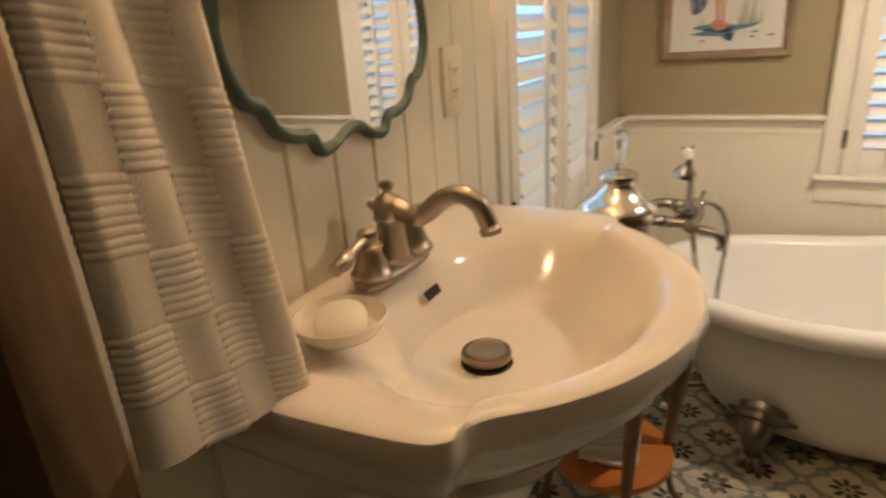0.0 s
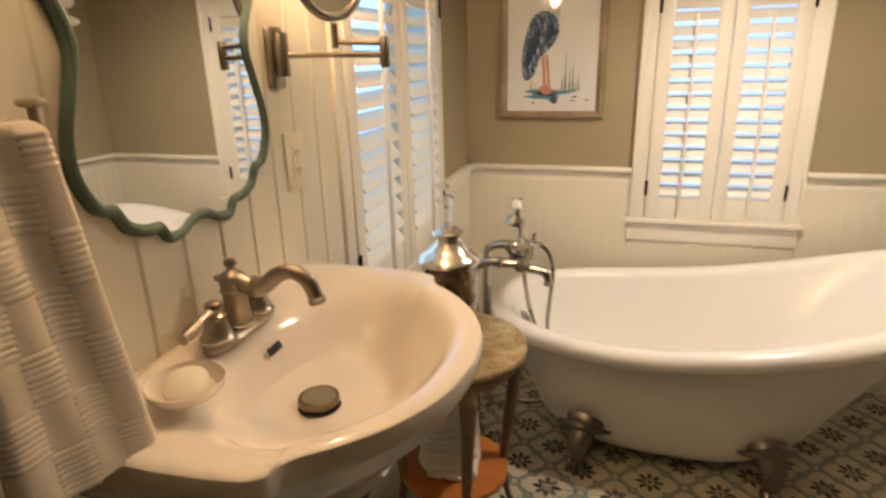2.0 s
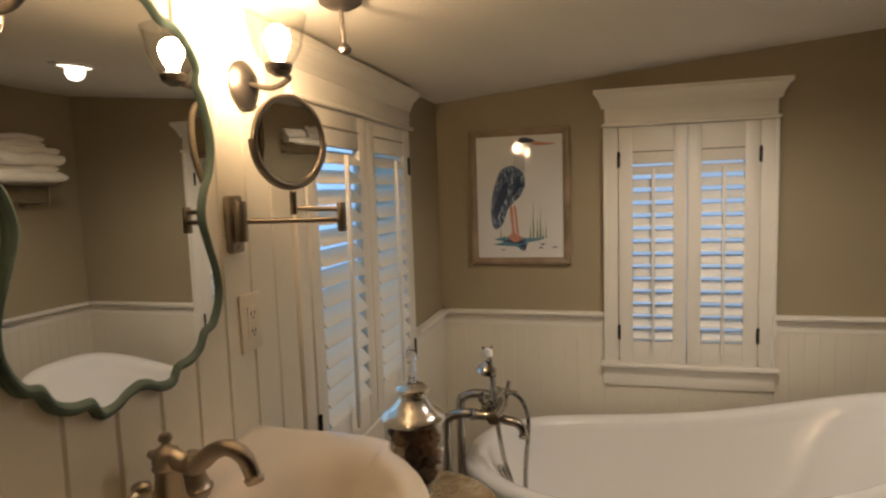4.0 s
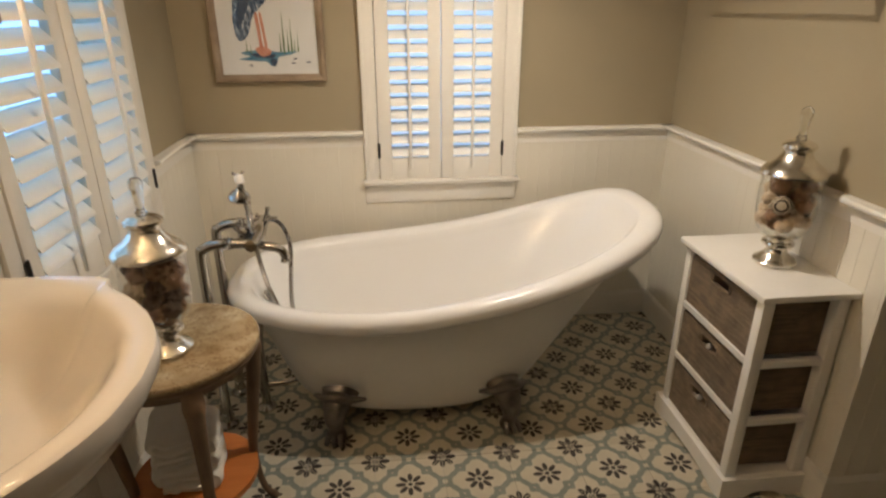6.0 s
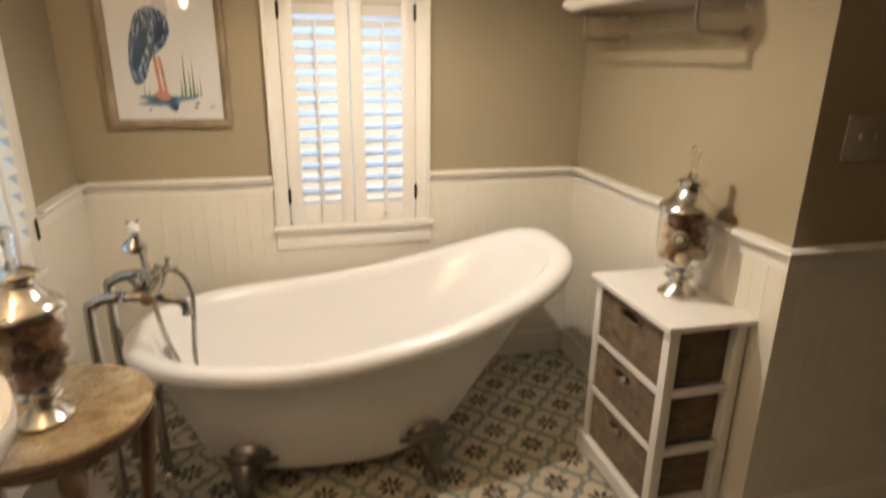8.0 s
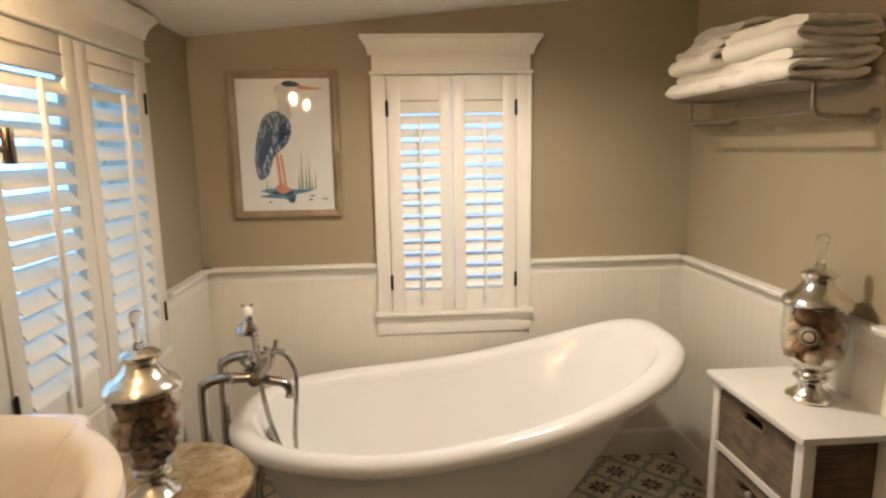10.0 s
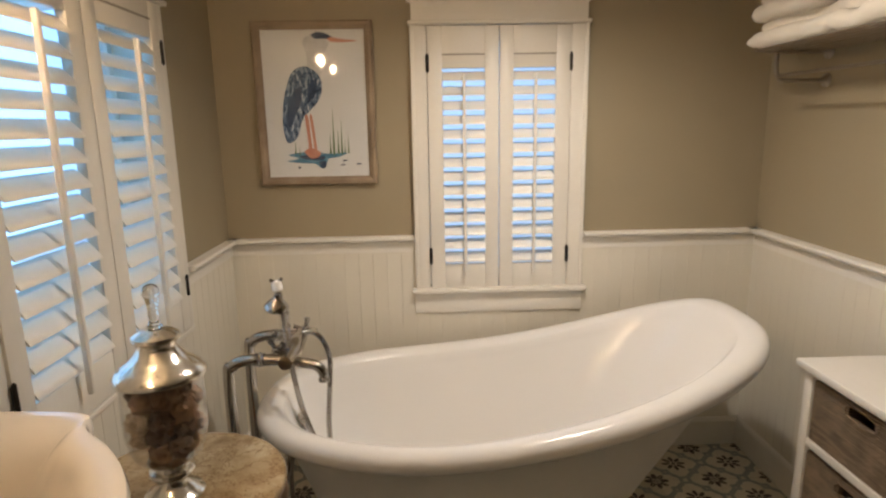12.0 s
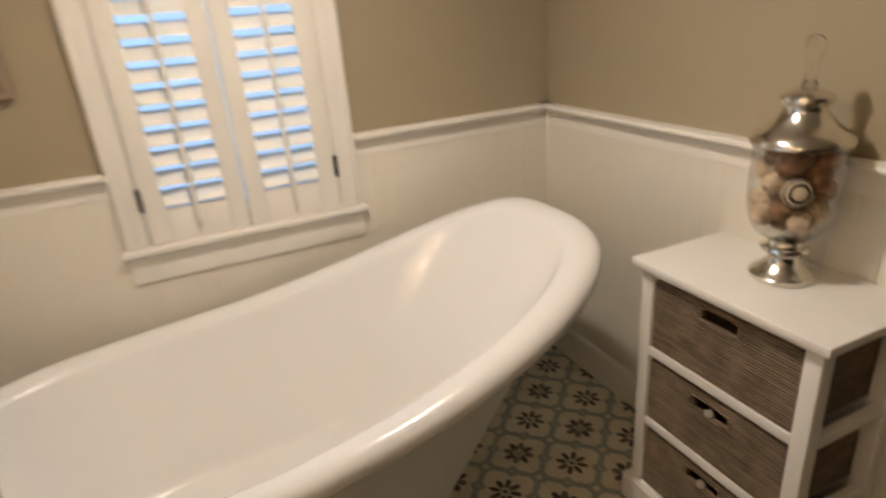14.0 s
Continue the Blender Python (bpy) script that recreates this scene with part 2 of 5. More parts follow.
def tile_mat():
    """Cement tile: a dark eight-petal flower, quarter flowers in the corners, and grey-green foils between."""
    m = node_mat("patterned_cement_tile", (0.6, 0.5, 0.4), 0.42)
    n = Nodes(m)
    s = n.add("ShaderNodeSeparateXYZ", n.add("ShaderNodeVectorMath", n.coord(), (1 / TILE, 1 / TILE, 1 / TILE), operation="MULTIPLY").outputs[0])
    ax, ay = n.math("ABSOLUTE", s.outputs[0]), n.math("ABSOLUTE", s.outputs[1])
    bx, by = n.math("SUBTRACT", 0.5, ax), n.math("SUBTRACT", 0.5, ay)

    def length(x, y):
        return n.math("SQRT", n.math("ADD", n.math("MULTIPLY", x, x), n.math("MULTIPLY", y, y)))

    def petals(x, y, split):
        r = length(x, y)
        a = n.math("ARCTAN2", y, x)
        k = math.pi / 4
        fold = n.math("SUBTRACT", n.math("MODULO", n.math("ADD", a, k / 2), k), k / 2)
        u, v = n.math("MULTIPLY", r, n.math("COSINE", fold)), n.math("MULTIPLY", r, n.math("SINE", fold))
        e = length(n.math("DIVIDE", n.math("SUBTRACT", u, 0.135), 0.077), n.math("DIVIDE", v, 0.042 if split else 0.036))
        p = n.math("LESS_THAN", e, 1.0)
        if split:
            p = n.math("MULTIPLY", p, n.math("GREATER_THAN", n.math("ABSOLUTE", v), 0.0042))
        return n.math("MAXIMUM", p, n.math("LESS_THAN", r, 0.036)) if not split else n.math("MAXIMUM", p, n.math("MULTIPLY", n.math("LESS_THAN", r, 0.045), n.math("GREATER_THAN", n.math("ABSOLUTE", n.math("SUBTRACT", r, 0.02)), 0.007)))

    def foil(x, y):
        far = n.math("MINIMUM", length(n.math("SUBTRACT", x, 0.225), y), length(x, n.math("SUBTRACT", y, 0.225)))
        ring = n.math("LESS_THAN", n.math("ABSOLUTE", n.math("SUBTRACT", far, 0.205)), 0.034)
        return n.math("MULTIPLY", ring, n.math("GREATER_THAN", n.math("ADD", x, y), 0.36))

    flower = n.math("MAXIMUM", petals(ax, ay, False), petals(bx, by, True))
    band = n.math("MAXIMUM", foil(ax, ay), foil(bx, by))
    wear = n.noise(18.0, 5.0)
    rnd = n.add("ShaderNodeObjectInfo").outputs["Random"]
    base = n.ramp(n.math("ADD", n.math("MULTIPLY", wear, 0.7), n.math("MULTIPLY", rnd, 0.3)), (0.25, (0.47, 0.42, 0.315)), (0.75, (0.60, 0.54, 0.42)))
    col = n.mix(n.math("MULTIPLY", band, 0.92), base, n.ramp(wear, (0.3, (0.155, 0.185, 0.162)), (0.7, (0.225, 0.255, 0.222))))
    col = n.mix(n.math("MULTIPLY", flower, 0.97), col, (0.022, 0.014, 0.011))
    n.colour(col)
    n.rough(n.math("ADD", 0.42, n.math("MULTIPLY", wear, 0.25)))
    n.bump(n.noise(60.0), 0.06, 0.001)
    return m


TILE = 0.225
TILE_MAT = tile_mat()
GROUT = mottled("grey_grout", (0.40, 0.37, 0.31), (0.48, 0.45, 0.38), 8, 0.9, grain=200, bump=0.3)


# Mesh helpers
def box(bm, x0, x1, y0, y1, z0, z1, bevel=0.0, seg=2):
    r = bmesh.ops.create_cube(bm, size=1.0)
    vs = r["verts"]
    for v in vs:
        v.co = Vector(((x0 + x1) / 2 + v.co.x * (x1 - x0), (y0 + y1) / 2 + v.co.y * (y1 - y0), (z0 + z1) / 2 + v.co.z * (z1 - z0)))
    if bevel:
        es = list({e for v in vs for e in v.link_edges})
        bmesh.ops.bevel(bm, geom=es, offset=bevel, segments=seg, profile=0.5, affect="EDGES")
    return bm


def rings(bm, loops, closed=True, cap=(False, False), wrap=False):
    """Skins loops of equal length, in order; closed: each loop is a ring; wrap: the last joins the first."""
    rows = [[bm.verts.new(p) for p in loop] for loop in loops]
    n = len(rows[0])
    pairs = list(zip(rows, rows[1:])) + ([(rows[-1], rows[0])] if wrap else [])
    for a, b in pairs:
        for i in range(n if closed else n - 1):
            j = (i + 1) % n
            bm.faces.new((a[i], a[j], b[j], b[i]))
    if cap[0]:
        bm.faces.new(rows[0][::-1])
    if cap[1]:
        bm.faces.new(rows[-1])
    return bm


def lathe(bm, profile, n=32, at=(0, 0, 0), turn=None):
    """profile: (radius, height) from bottom to top, turned round z."""
    loops = []
    for r, z in profile:
        loop = [Vector((max(r, 0.0002) * math.cos(2 * math.pi * i / n), max(r, 0.0002) * math.sin(2 * math.pi * i / n), z)) for i in range(n)]
        loops.append([Vector(at) + (turn @ p if turn else p) for p in loop])
    return rings(bm, loops, cap=(profile[0][0] > 0.0005, profile[-1][0] > 0.0005))


def curve(points, steps=8, closed=False):
    """A smooth line through the points."""
    ps = [Vector(p) for p in points]
    out, n = [], len(ps)
    for i in range(n if closed else n - 1):
        p1, p2 = ps[i], ps[(i + 1) % n]
        p0 = ps[i - 1] if closed or i else p1 * 2 - p2
        p3 = ps[(i + 2) % n] if closed or i + 2 < n else p2 * 2 - p1
        for k in range(steps):
            t = k / steps
            out.append(0.5 * (2 * p1 + (p2 - p0) * t + (2 * p0 - 5 * p1 + 4 * p2 - p3) * t * t + (3 * p1 - p0 - 3 * p2 + p3) * t ** 3))
    return out if closed else out + [ps[-1]]


def tube(bm, line, radius, n=12, closed=False, flat=1.0):
    """A round bar along a line; radius may be a function of the way along it, 0 to 1."""
    line = [Vector(p) for p in line]
    m = len(line)
    normal, loops = None, []
    for i, p in enumerate(line):
        a = line[i - 1] if closed or i else p
        b = line[(i + 1) % m] if closed or i + 1 < m else p
        d = (b - a).normalized()
        if normal is None:
            normal = d.cross((0, 0, 1)) if abs(d.z) < 0.9 else d.cross((1, 0, 0))
        normal = (normal - d * normal.dot(d)).normalized()
        other = d.cross(normal)
        r = radius(i / (m - 1)) if callable(radius) else radius
        loops.append([p + r * (math.cos(2 * math.pi * k / n) * normal + flat * math.sin(2 * math.pi * k / n) * other) for k in range(n)])
    return rings(bm, loops, cap=(not closed, not closed), wrap=closed)


def mesh_of(bm, name, material, smooth=True):
    bmesh.ops.recalc_face_normals(bm, faces=bm.faces)
    me = bpy.data.meshes.new(name)
    bm.to_mesh(me)
    bm.free()
    me.materials.append(material)
    if smooth:
        me.shade_smooth()
        me.set_sharp_from_angle(angle=radians(38))
    return me


def part(name, bm, material, parent=None, label="", m=None, smooth=True):
    ob = new(name, mesh_of(bm, name, material, smooth))
    if parent is not None:
        ob.parent = parent
    if m is not None:
        ob.matrix_basis = m
    return tagged(ob, label=label)


def piece(name, me, parent, m):
    ob = new(name, me)
    ob.parent = parent
    ob.matrix_basis = m
    return ob


def thing(name, m, label, category, group=""):
    return tagged(new(name), label, category, group) if m is None else set_at(tagged(new(name), label, category, group), m)


def set_at(ob, m):
    ob.matrix_basis = m
    ob.empty_display_size = 0.1
    return ob


def B():
    return bmesh.new()


def setting(name, bm, material, label, category, smooth=True):
    return tagged(part(name, bm, material, smooth=smooth), label, category, kind="structure")

# The room: walls, ceiling, floor
XR, YE, H0, HS = 2.082, -1.278, 1.862, 0.088
FAR, XEND = -3.9, 2.78


def roof(x):
    return H0 + HS * x


def slab(bm, x0, x1, y0, y1, z0=0.0, z1=None):
    """An upright block whose top follows the sloping ceiling."""
    top = (roof(x0) + 0.02, roof(x1) + 0.02) if z1 is None else (z1, z1)
    lo = [(x0, y0, z0), (x1, y0, z0), (x1, y1, z0), (x0, y1, z0)]
    hi = [(x0, y0, top[0]), (x1, y0, top[1]), (x1, y1, top[1]), (x0, y1, top[0])]
    return rings(bm, [lo, hi], cap=(True, True))


# back wall with its window opening
WX0, WX1, WZ0, WZ1 = 0.781, 1.317, 0.735, 1.71
bm = B()
slab(bm, -0.14, WX0, 0.0, 0.14)
slab(bm, WX1, XR + 0.8, 0.0, 0.14)
slab(bm, WX0, WX1, 0.0, 0.14, 0.0, WZ0)
slab(bm, WX0, WX1, 0.0, 0.14, WZ1)
wall_north = setting("wall_north", bm, PAINT, "taupe painted wall above cream beadboard wainscot", "wall", False)
# sink wall with its window opening
VY0, VY1, VZ0, VZ1 = -1.278, -0.494, 0.76, 1.70
WEND = -2.30
bm = B()
slab(bm, -0.14, 0.0, WEND, VY0)
slab(bm, -0.14, 0.0, VY1, 0.0)
slab(bm, -0.14, 0.0, VY0, VY1, 0.0, VZ0)
slab(bm, -0.14, 0.0, VY0, VY1, VZ1)
wall_west = setting("wall_west", bm, PAINT, "taupe wall with cream boards beside the basin", "wall", False)
bm = slab(B(), XR, XR + 0.8, YE, 0.0)
wall_east = setting("wall_east", bm, PAINT, "taupe painted wall above cream beadboard wainscot", "wall", False)
# Unseen walls; their darkened paint stands in for dim light and cuts bounce.
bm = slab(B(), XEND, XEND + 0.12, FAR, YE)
wall_passage = setting("wall_passage", bm, UNLIT_PAINT, "plain unseen passage wall, paint darkened for dim light", "wall", False)
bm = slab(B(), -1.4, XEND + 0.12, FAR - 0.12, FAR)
wall_south = setting("wall_south", bm, UNLIT_PAINT, "plain unseen back wall, paint darkened for dim light", "wall", False)
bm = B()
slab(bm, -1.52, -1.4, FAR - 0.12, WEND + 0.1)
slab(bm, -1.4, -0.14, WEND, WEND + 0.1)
wall_closet = setting("wall_closet", bm, UNLIT_PAINT, "plain unseen side passage wall, shade put into its paint", "wall", False)

bm = B()
x0, x1 = -1.55, XEND + 0.15
lo = [(x0, FAR - 0.15, roof(x0)), (x1, FAR - 0.15, roof(x1)), (x1, 0.15, roof(x1)), (x0, 0.15, roof(x0))]
rings(bm, [lo, [(x, y, z + 0.1) for x, y, z in lo]], cap=(True, True))
ceiling = setting("ceiling", bm, CEILING, "off-white painted sloping ceiling", "ceiling", False)

floor = setting("floor", box(B(), -1.5, XEND + 0.1, FAR - 0.1, 0.1, -0.08, -0.004), GROUT, "patterned cement tile floor with dark flowers", "floor", False)

# chair rail, baseboard
RZ = 0.935


def moulding(bm, a, b, out, profile):
    """A profile of (out, z) swept from a to b along a wall; out: the way off the wall."""
    a, b, out = Vector((*a, 0)), Vector((*b, 0)), Vector((*out, 0))
    return rings(bm, [[p + out * o + Vector((0, 0, z)) for o, z in profile] for p in (a, b)], cap=(True, True))


RAIL = [(0.0, RZ - 0.066), (0.013, RZ - 0.066), (0.013, RZ - 0.022), (0.020, RZ - 0.019), (0.038, RZ - 0.015), (0.042, RZ - 0.011), (0.042, RZ - 0.004), (0.037, RZ), (0.0, RZ)]
BASE = [(0.0, 0.0), (0.018, 0.0), (0.018, 0.105), (0.014, 0.118), (0.008, 0.128), (0.0, 0.13)]
runs = [((0.0, 0.0), (0.7205, 0.0), (0, -1)), ((1.3815, 0.0), (XR, 0.0), (0, -1)), ((0.0, -0.455), (0.0, 0.0), (1, 0))]
for a, b, out in runs:
    setting("trim", moulding(B(), a, b, out, RAIL), TRIM, "white painted chair rail", "chair rail", False)
floors = [((0.0, 0.0), (XR, 0.0), (0, -1)), ((0.0, -2.254), (0.0, 0.0), (1, 0)), ((XEND, YE), (XEND, FAR), (-1, 0))]
for a, b, out in floors:
    setting("baseboard", moulding(B(), a, b, out, BASE), TRIM, "white painted baseboard", "baseboard", False)

# both run round the corner of the wall's end with a mitre
for name, profile, label in (("trim", RAIL, "white painted chair rail"), ("baseboard", BASE, "white painted baseboard")):
    corner = [[Vector((XR - o, 0, z)) for o, z in profile], [Vector((XR - o, YE - o, z)) for o, z in profile], [Vector((XEND, YE - o, z)) for o, z in profile]]
    setting(name, rings(B(), corner, cap=(True, True)), TRIM, label, label.split("painted ")[1], False)

# Windows with their casings and shutters
def casing(name, w0, w1, z0, z1, m, label, crown_top, sides=(0.068, 0.068), apron=True):
    """A cased window in a wall plane: u along the wall, -v into the room. Built with u on x, room side at -y."""
    t = set_at(tagged(new(name), label, "window", kind="structure"), m)
    ca, cb = sides
    part("window_frame", box(B(), w0 - ca, w0, -0.022, 0.0, z0 - 0.012, z1, 0.003), TRIM, t)
    part("window_frame", box(B(), w1, w1 + cb, -0.022, 0.0, z0 - 0.012, z1, 0.003), TRIM, t)
    if apron:
        part("backband", box(B(), w0 - ca - 0.006, w0 - ca + 0.008, -0.030, -0.0, z0 - 0.012, z1, 0.003), TRIM, t)
        part("backband", box(B(), w1 + cb - 0.008, w1 + cb + 0.006, -0.030, -0.0, z0 - 0.012, z1, 0.003), TRIM, t)
    part("head_board", box(B(), w0 - ca, w1 + cb, -0.026, 0.0, z1 + 0.014, crown_top - 0.06, 0.002), TRIM, t)
    part("head_bead", box(B(), w0 - ca - 0.012, w1 + cb + 0.012, -0.038, 0.0, z1, z1 + 0.014, 0.005), TRIM, t)
    cr = [(0.0, crown_top - 0.075), (0.026, crown_top - 0.075), (0.030, crown_top - 0.058), (0.036, crown_top - 0.042), (0.050, crown_top - 0.022), (0.056, crown_top - 0.018), (0.056, crown_top), (0.0, crown_top)]
    loops = []
    for u, s in ((w0 - ca, -1), (w1 + cb, 1)):
        loops.append([Vector((u + s * max(0, o - 0.012), -o, z)) for o, z in cr])
    part("crown", rings(B(), loops, cap=(True, True)), TRIM, t, smooth=False)
    k = 0.020 if apron else 0.0
    part("window_sill", box(B(), w0 - ca - k, w1 + cb + k, -0.046 if apron else -0.024, 0.10, z0 - 0.030, z0 - 0.012, 0.005), TRIM, t)
    if apron:
        part("apron", box(B(), w0 - ca - 0.010, w1 + cb + 0.008, -0.020, 0.0, z0 - 0.114, z0 - 0.030, 0.003), TRIM, t)
    for u0, u1, a, b in ((w0 - 0.001, w0 + 0.006, z0, z1), (w1 - 0.006, w1 + 0.001, z0, z1)):
        part("jamb", box(B(), u0, u1, 0.001, 0.142, a, b), TRIM, t)
    part("jamb", box(B(), w0, w1, 0.001, 0.142, z1 - 0.006, z1 + 0.001), TRIM, t)
    part("jamb", box(B(), w0, w1, 0.10, 0.142, z0 - 0.012, z0), TRIM, t)
    for u0, u1, a, b in ((w0 + 0.006, w0 + 0.03, z0, z1 - 0.006), (w1 - 0.03, w1 - 0.006, z0, z1 - 0.006), (w0 + 0.03, w1 - 0.03, z0, z0 + 0.03), (w0 + 0.03, w1 - 0.03, z1 - 0.03, z1 - 0.006)):
        part("sash", box(B(), u0, u1, 0.110, 0.135, a, b, 0.003), TRIM, t)
    g = part("pane", box(B(), w0 + 0.03, w1 - 0.03, 0.120, 0.124, z0 + 0.03, z1 - 0.03), PANE, t)
    g.visible_shadow = False
    return t


def shutter(width, z0, z1, l0, l1, stile_a, stile_b, count, tilt, hinge_left, label, m, group):
    """A louvred shutter panel on x from 0 to width, room side at -y."""
    t = thing("window_shutter", m, label, "shutter", group)
    d = 0.024
    part("stile", box(B(), 0.0, stile_a, -d, 0, z0, z1, 0.002), TRIM, t)
    part("stile", box(B(), width - stile_b, width, -d, 0, z0, z1, 0.002), TRIM, t)
    part("rail", box(B(), stile_a, width - stile_b, -d + 0.001, -0.001, z0, l0, 0.002), TRIM, t)
    part("rail", box(B(), stile_a, width - stile_b, -d + 0.001, -0.001, l1, z1, 0.002), TRIM, t)
    part("routed_line", box(B(), stile_a, width - stile_b, -d - 0.0015, -d + 0.001, l1 + 0.047, l1 + 0.052), GREY_PLATE, t)
    pitch = (l1 - l0) / count
    sec = []
    w = 0.055
    for k in range(12):
        a = 2 * math.pi * k / 12
        sec.append((0.5 * w * math.cos(a), 0.0045 * math.sin(a)))
    ca, sa = math.cos(tilt), math.sin(tilt)
    loops = [[Vector((u, p * ca - q * sa, p * sa + q * ca)) for p, q in sec] for u in (stile_a, width - stile_b)]
    me = mesh_of(rings(B(), loops, cap=(True, True)), "louver", TRIM)
    for i in range(count):
        piece("louver", me, t, pose(0, -d / 2, l0 + (i + 0.5) * pitch, 0.6 * math.sin(3.1 * i), 0, 0))
    mid = (stile_a + width - stile_b) / 2
    part("tilt_rod", box(B(), mid - 0.0065, mid + 0.0065, -d / 2 - 0.040, -d / 2 - 0.027, l0 - 0.045, l1 - 0.02, 0.003), TRIM, t)
    hx = 0.0 if hinge_left else width
    for z in (l0 + 0.033, z1 - 0.13):
        bm = B()
        lathe(bm, [(0.001, -0.034), (0.0045, -0.031), (0.0045, 0.031), (0.001, 0.034)], 10, (hx, -d - 0.003, z))
        box(bm, hx - 0.006, hx + 0.006, -d - 0.002, -d + 0.001, z - 0.028, z + 0.028)
        part("hinge", bm, BLACK, t, "blackened metal hinge")
    return t


window_1 = casing("window_1", WX0, WX1, WZ0, WZ1, pose(0, 0, 0), "white cased window with a crown head over the tub", 1.862, (0.053, 0.057))
TILT = radians(-43)
LAB = "white wooden louvred shutter with half-open slats"
half = (WX1 - WX0) / 2 - 0.004
shutter(half, 0.7235, 1.706, 0.820, 1.556, 0.055, 0.052, 14, -TILT, True, LAB, pose(WX0 + 0.003, -0.002, 0), "shutters of the tub window")
shutter(half, 0.7235, 1.706, 0.820, 1.556, 0.052, 0.055, 14, -TILT, False, LAB, pose(WX0 + half + 0.006, -0.002, 0), "shutters of the tub window")

# the sink wall's window: local x runs along -y, room side is +x
MW = Matrix.Translation((0, 0, 0)) @ Matrix.Rotation(radians(90), 4, "Z")
window_2 = casing("window_2", VY0, VY1, VZ0, VZ1, MW, "white cased window with a crown head beside the basin", 1.845, (0.050, 0.036), False)
half2 = (VY1 - VY0) / 2 - 0.004
LAB2 = "tall white louvred shutter with slats catching blue daylight"
shutter(half2, 0.752, 1.698, 0.852, 1.600, 0.052, 0.058, 14, radians(47), True, LAB2, MW @ pose(VY0 + 0.003, -0.002, 0), "shutters of the basin window")
shutter(half2, 0.752, 1.698, 0.852, 1.600, 0.058, 0.052, 14, radians(47), False, LAB2, MW @ pose(VY0 + half2 + 0.006, -0.002, 0), "shutters of the basin window")

# daylight outside the two windows
setting("backdrop", box(B(), -1.6, 3.6, 1.6, 1.62, -1.5, 4.0), SKY_GLOW, "pale blue daylight outside the window", "sky", False)
setting("backdrop", box(B(), -1.62, -1.6, -2.2, 1.6, -1.5, 4.0), SKY_WEST, "pale blue daylight outside the window", "sky", False)


# Bathtub
TCX, TCY, TA, TB, TZ, TDZ, TX1 = 1.007, -0.478, 0.756, 0.387, 0.480, 0.239, 0.616


def tub_rim(u, grow=0.0):
    c, s = math.cos(u), math.sin(u)
    e = 2 / 3.1 if c > 0 else 2 / 2.33
    X, Y = math.copysign(abs(c) ** e, c), math.copysign(abs(s) ** e, s)
    x, y = TCX + (TA + grow) * X, TCY + (TB * (1 - 0.07 * X) + grow) * Y
    q = min(max((TCX + TA * X - TX1) / (TCX + TA - TX1), 0), 1)
    return Vector((x, y, TZ + TDZ * q ** 2.1)), X, Y


tub = thing("bathtub", pose(0, 0, 0), "white clawfoot slipper bathtub standing on four silver feet", "bathtub")
N = 112
us = [2 * math.pi * (i + 0.5) / N for i in range(N)]


def shell(levels, base_x, base_a, base_b, base_z, inset):
    loops = []
    for s in levels:
        loop = []
        for u in us:
            p, X, Y = tub_rim(u, -inset)
            bx, by = base_x + (base_a if X > 0 else base_a + 0.14) * X, TCY + base_b * Y
            f = 0.86 * s + 0.14 * s ** 22
            g = s
            loop.append(Vector((p.x + (bx - p.x) * f, p.y + (by - p.y) * f, p.z + (base_z - p.z) * g)))
        loops.append(loop)
    return loops


LV = [0, 0.03, 0.1, 0.2, 0.3, 0.4, 0.5, 0.6, 0.7, 0.78, 0.84, 0.88, 0.91, 0.935, 0.955, 0.97, 0.982, 0.992, 1.0]
bm = rings(B(), shell(LV, 0.915, 0.315, 0.275, 0.062, 0.020), cap=(False, True))
part("outer_shell", bm, ENAMEL_OUT, tub, "satin white painted outer side")
RR = 0.033
roll = []
for k in range(15):
    th = radians(-100 + k * 262 / 14)
    wide = RR if th < math.pi / 2 else 0.052
    roll.append([(lambda p: p + Vector((0, 0, (0.95 if th > 0 else 1.2) * RR * math.sin(th))))(tub_rim(u, wide * math.cos(th))[0]) for u in us])
bm = rings(B(), roll + shell([0.045] + LV[2:], 0.91, 0.26, 0.20, 0.135, 0.049), cap=(False, True))
part("inner_shell", bm, ENAMEL, tub, "glossy white enamel inside with a rolled rim")


def claw_foot():
    bm = B()
    # a leafy shoulder, a bent leg and a ball with toes
    rad = lambda t: 0.046 * (1 - t) ** 1.3 + 0.017 + 0.012 * max(0, t - 0.75) * 4
    tube(bm, curve([(0, 0.055, 0.185), (0, 0.02, 0.165), (0, -0.022, 0.12), (0, -0.022, 0.07), (0, -0.012, 0.03)], 6), rad, 12)
    tube(bm, curve([(-0.085, 0.045, 0.165), (-0.04, 0.012, 0.185), (0, -0.002, 0.205), (0.04, 0.012, 0.185), (0.085, 0.045, 0.165)], 5), lambda t: 0.006 + 0.018 * math.sin(math.pi * t), 8)
    for k in (-1, 0, 1):
        tube(bm, curve([(0.012 * k, -0.02, 0.05), (0.02 * k, -0.045, 0.035), (0.024 * k, -0.055, 0.006)], 4), lambda t: 0.012 - 0.004 * t, 8)
    lathe(bm, [(0.012, 0.0), (0.026, 0.006), (0.031, 0.022), (0.026, 0.038), (0.012, 0.046)], 14, (0, -0.012, 0))
    return mesh_of(bm, "claw_foot", PEWTER)


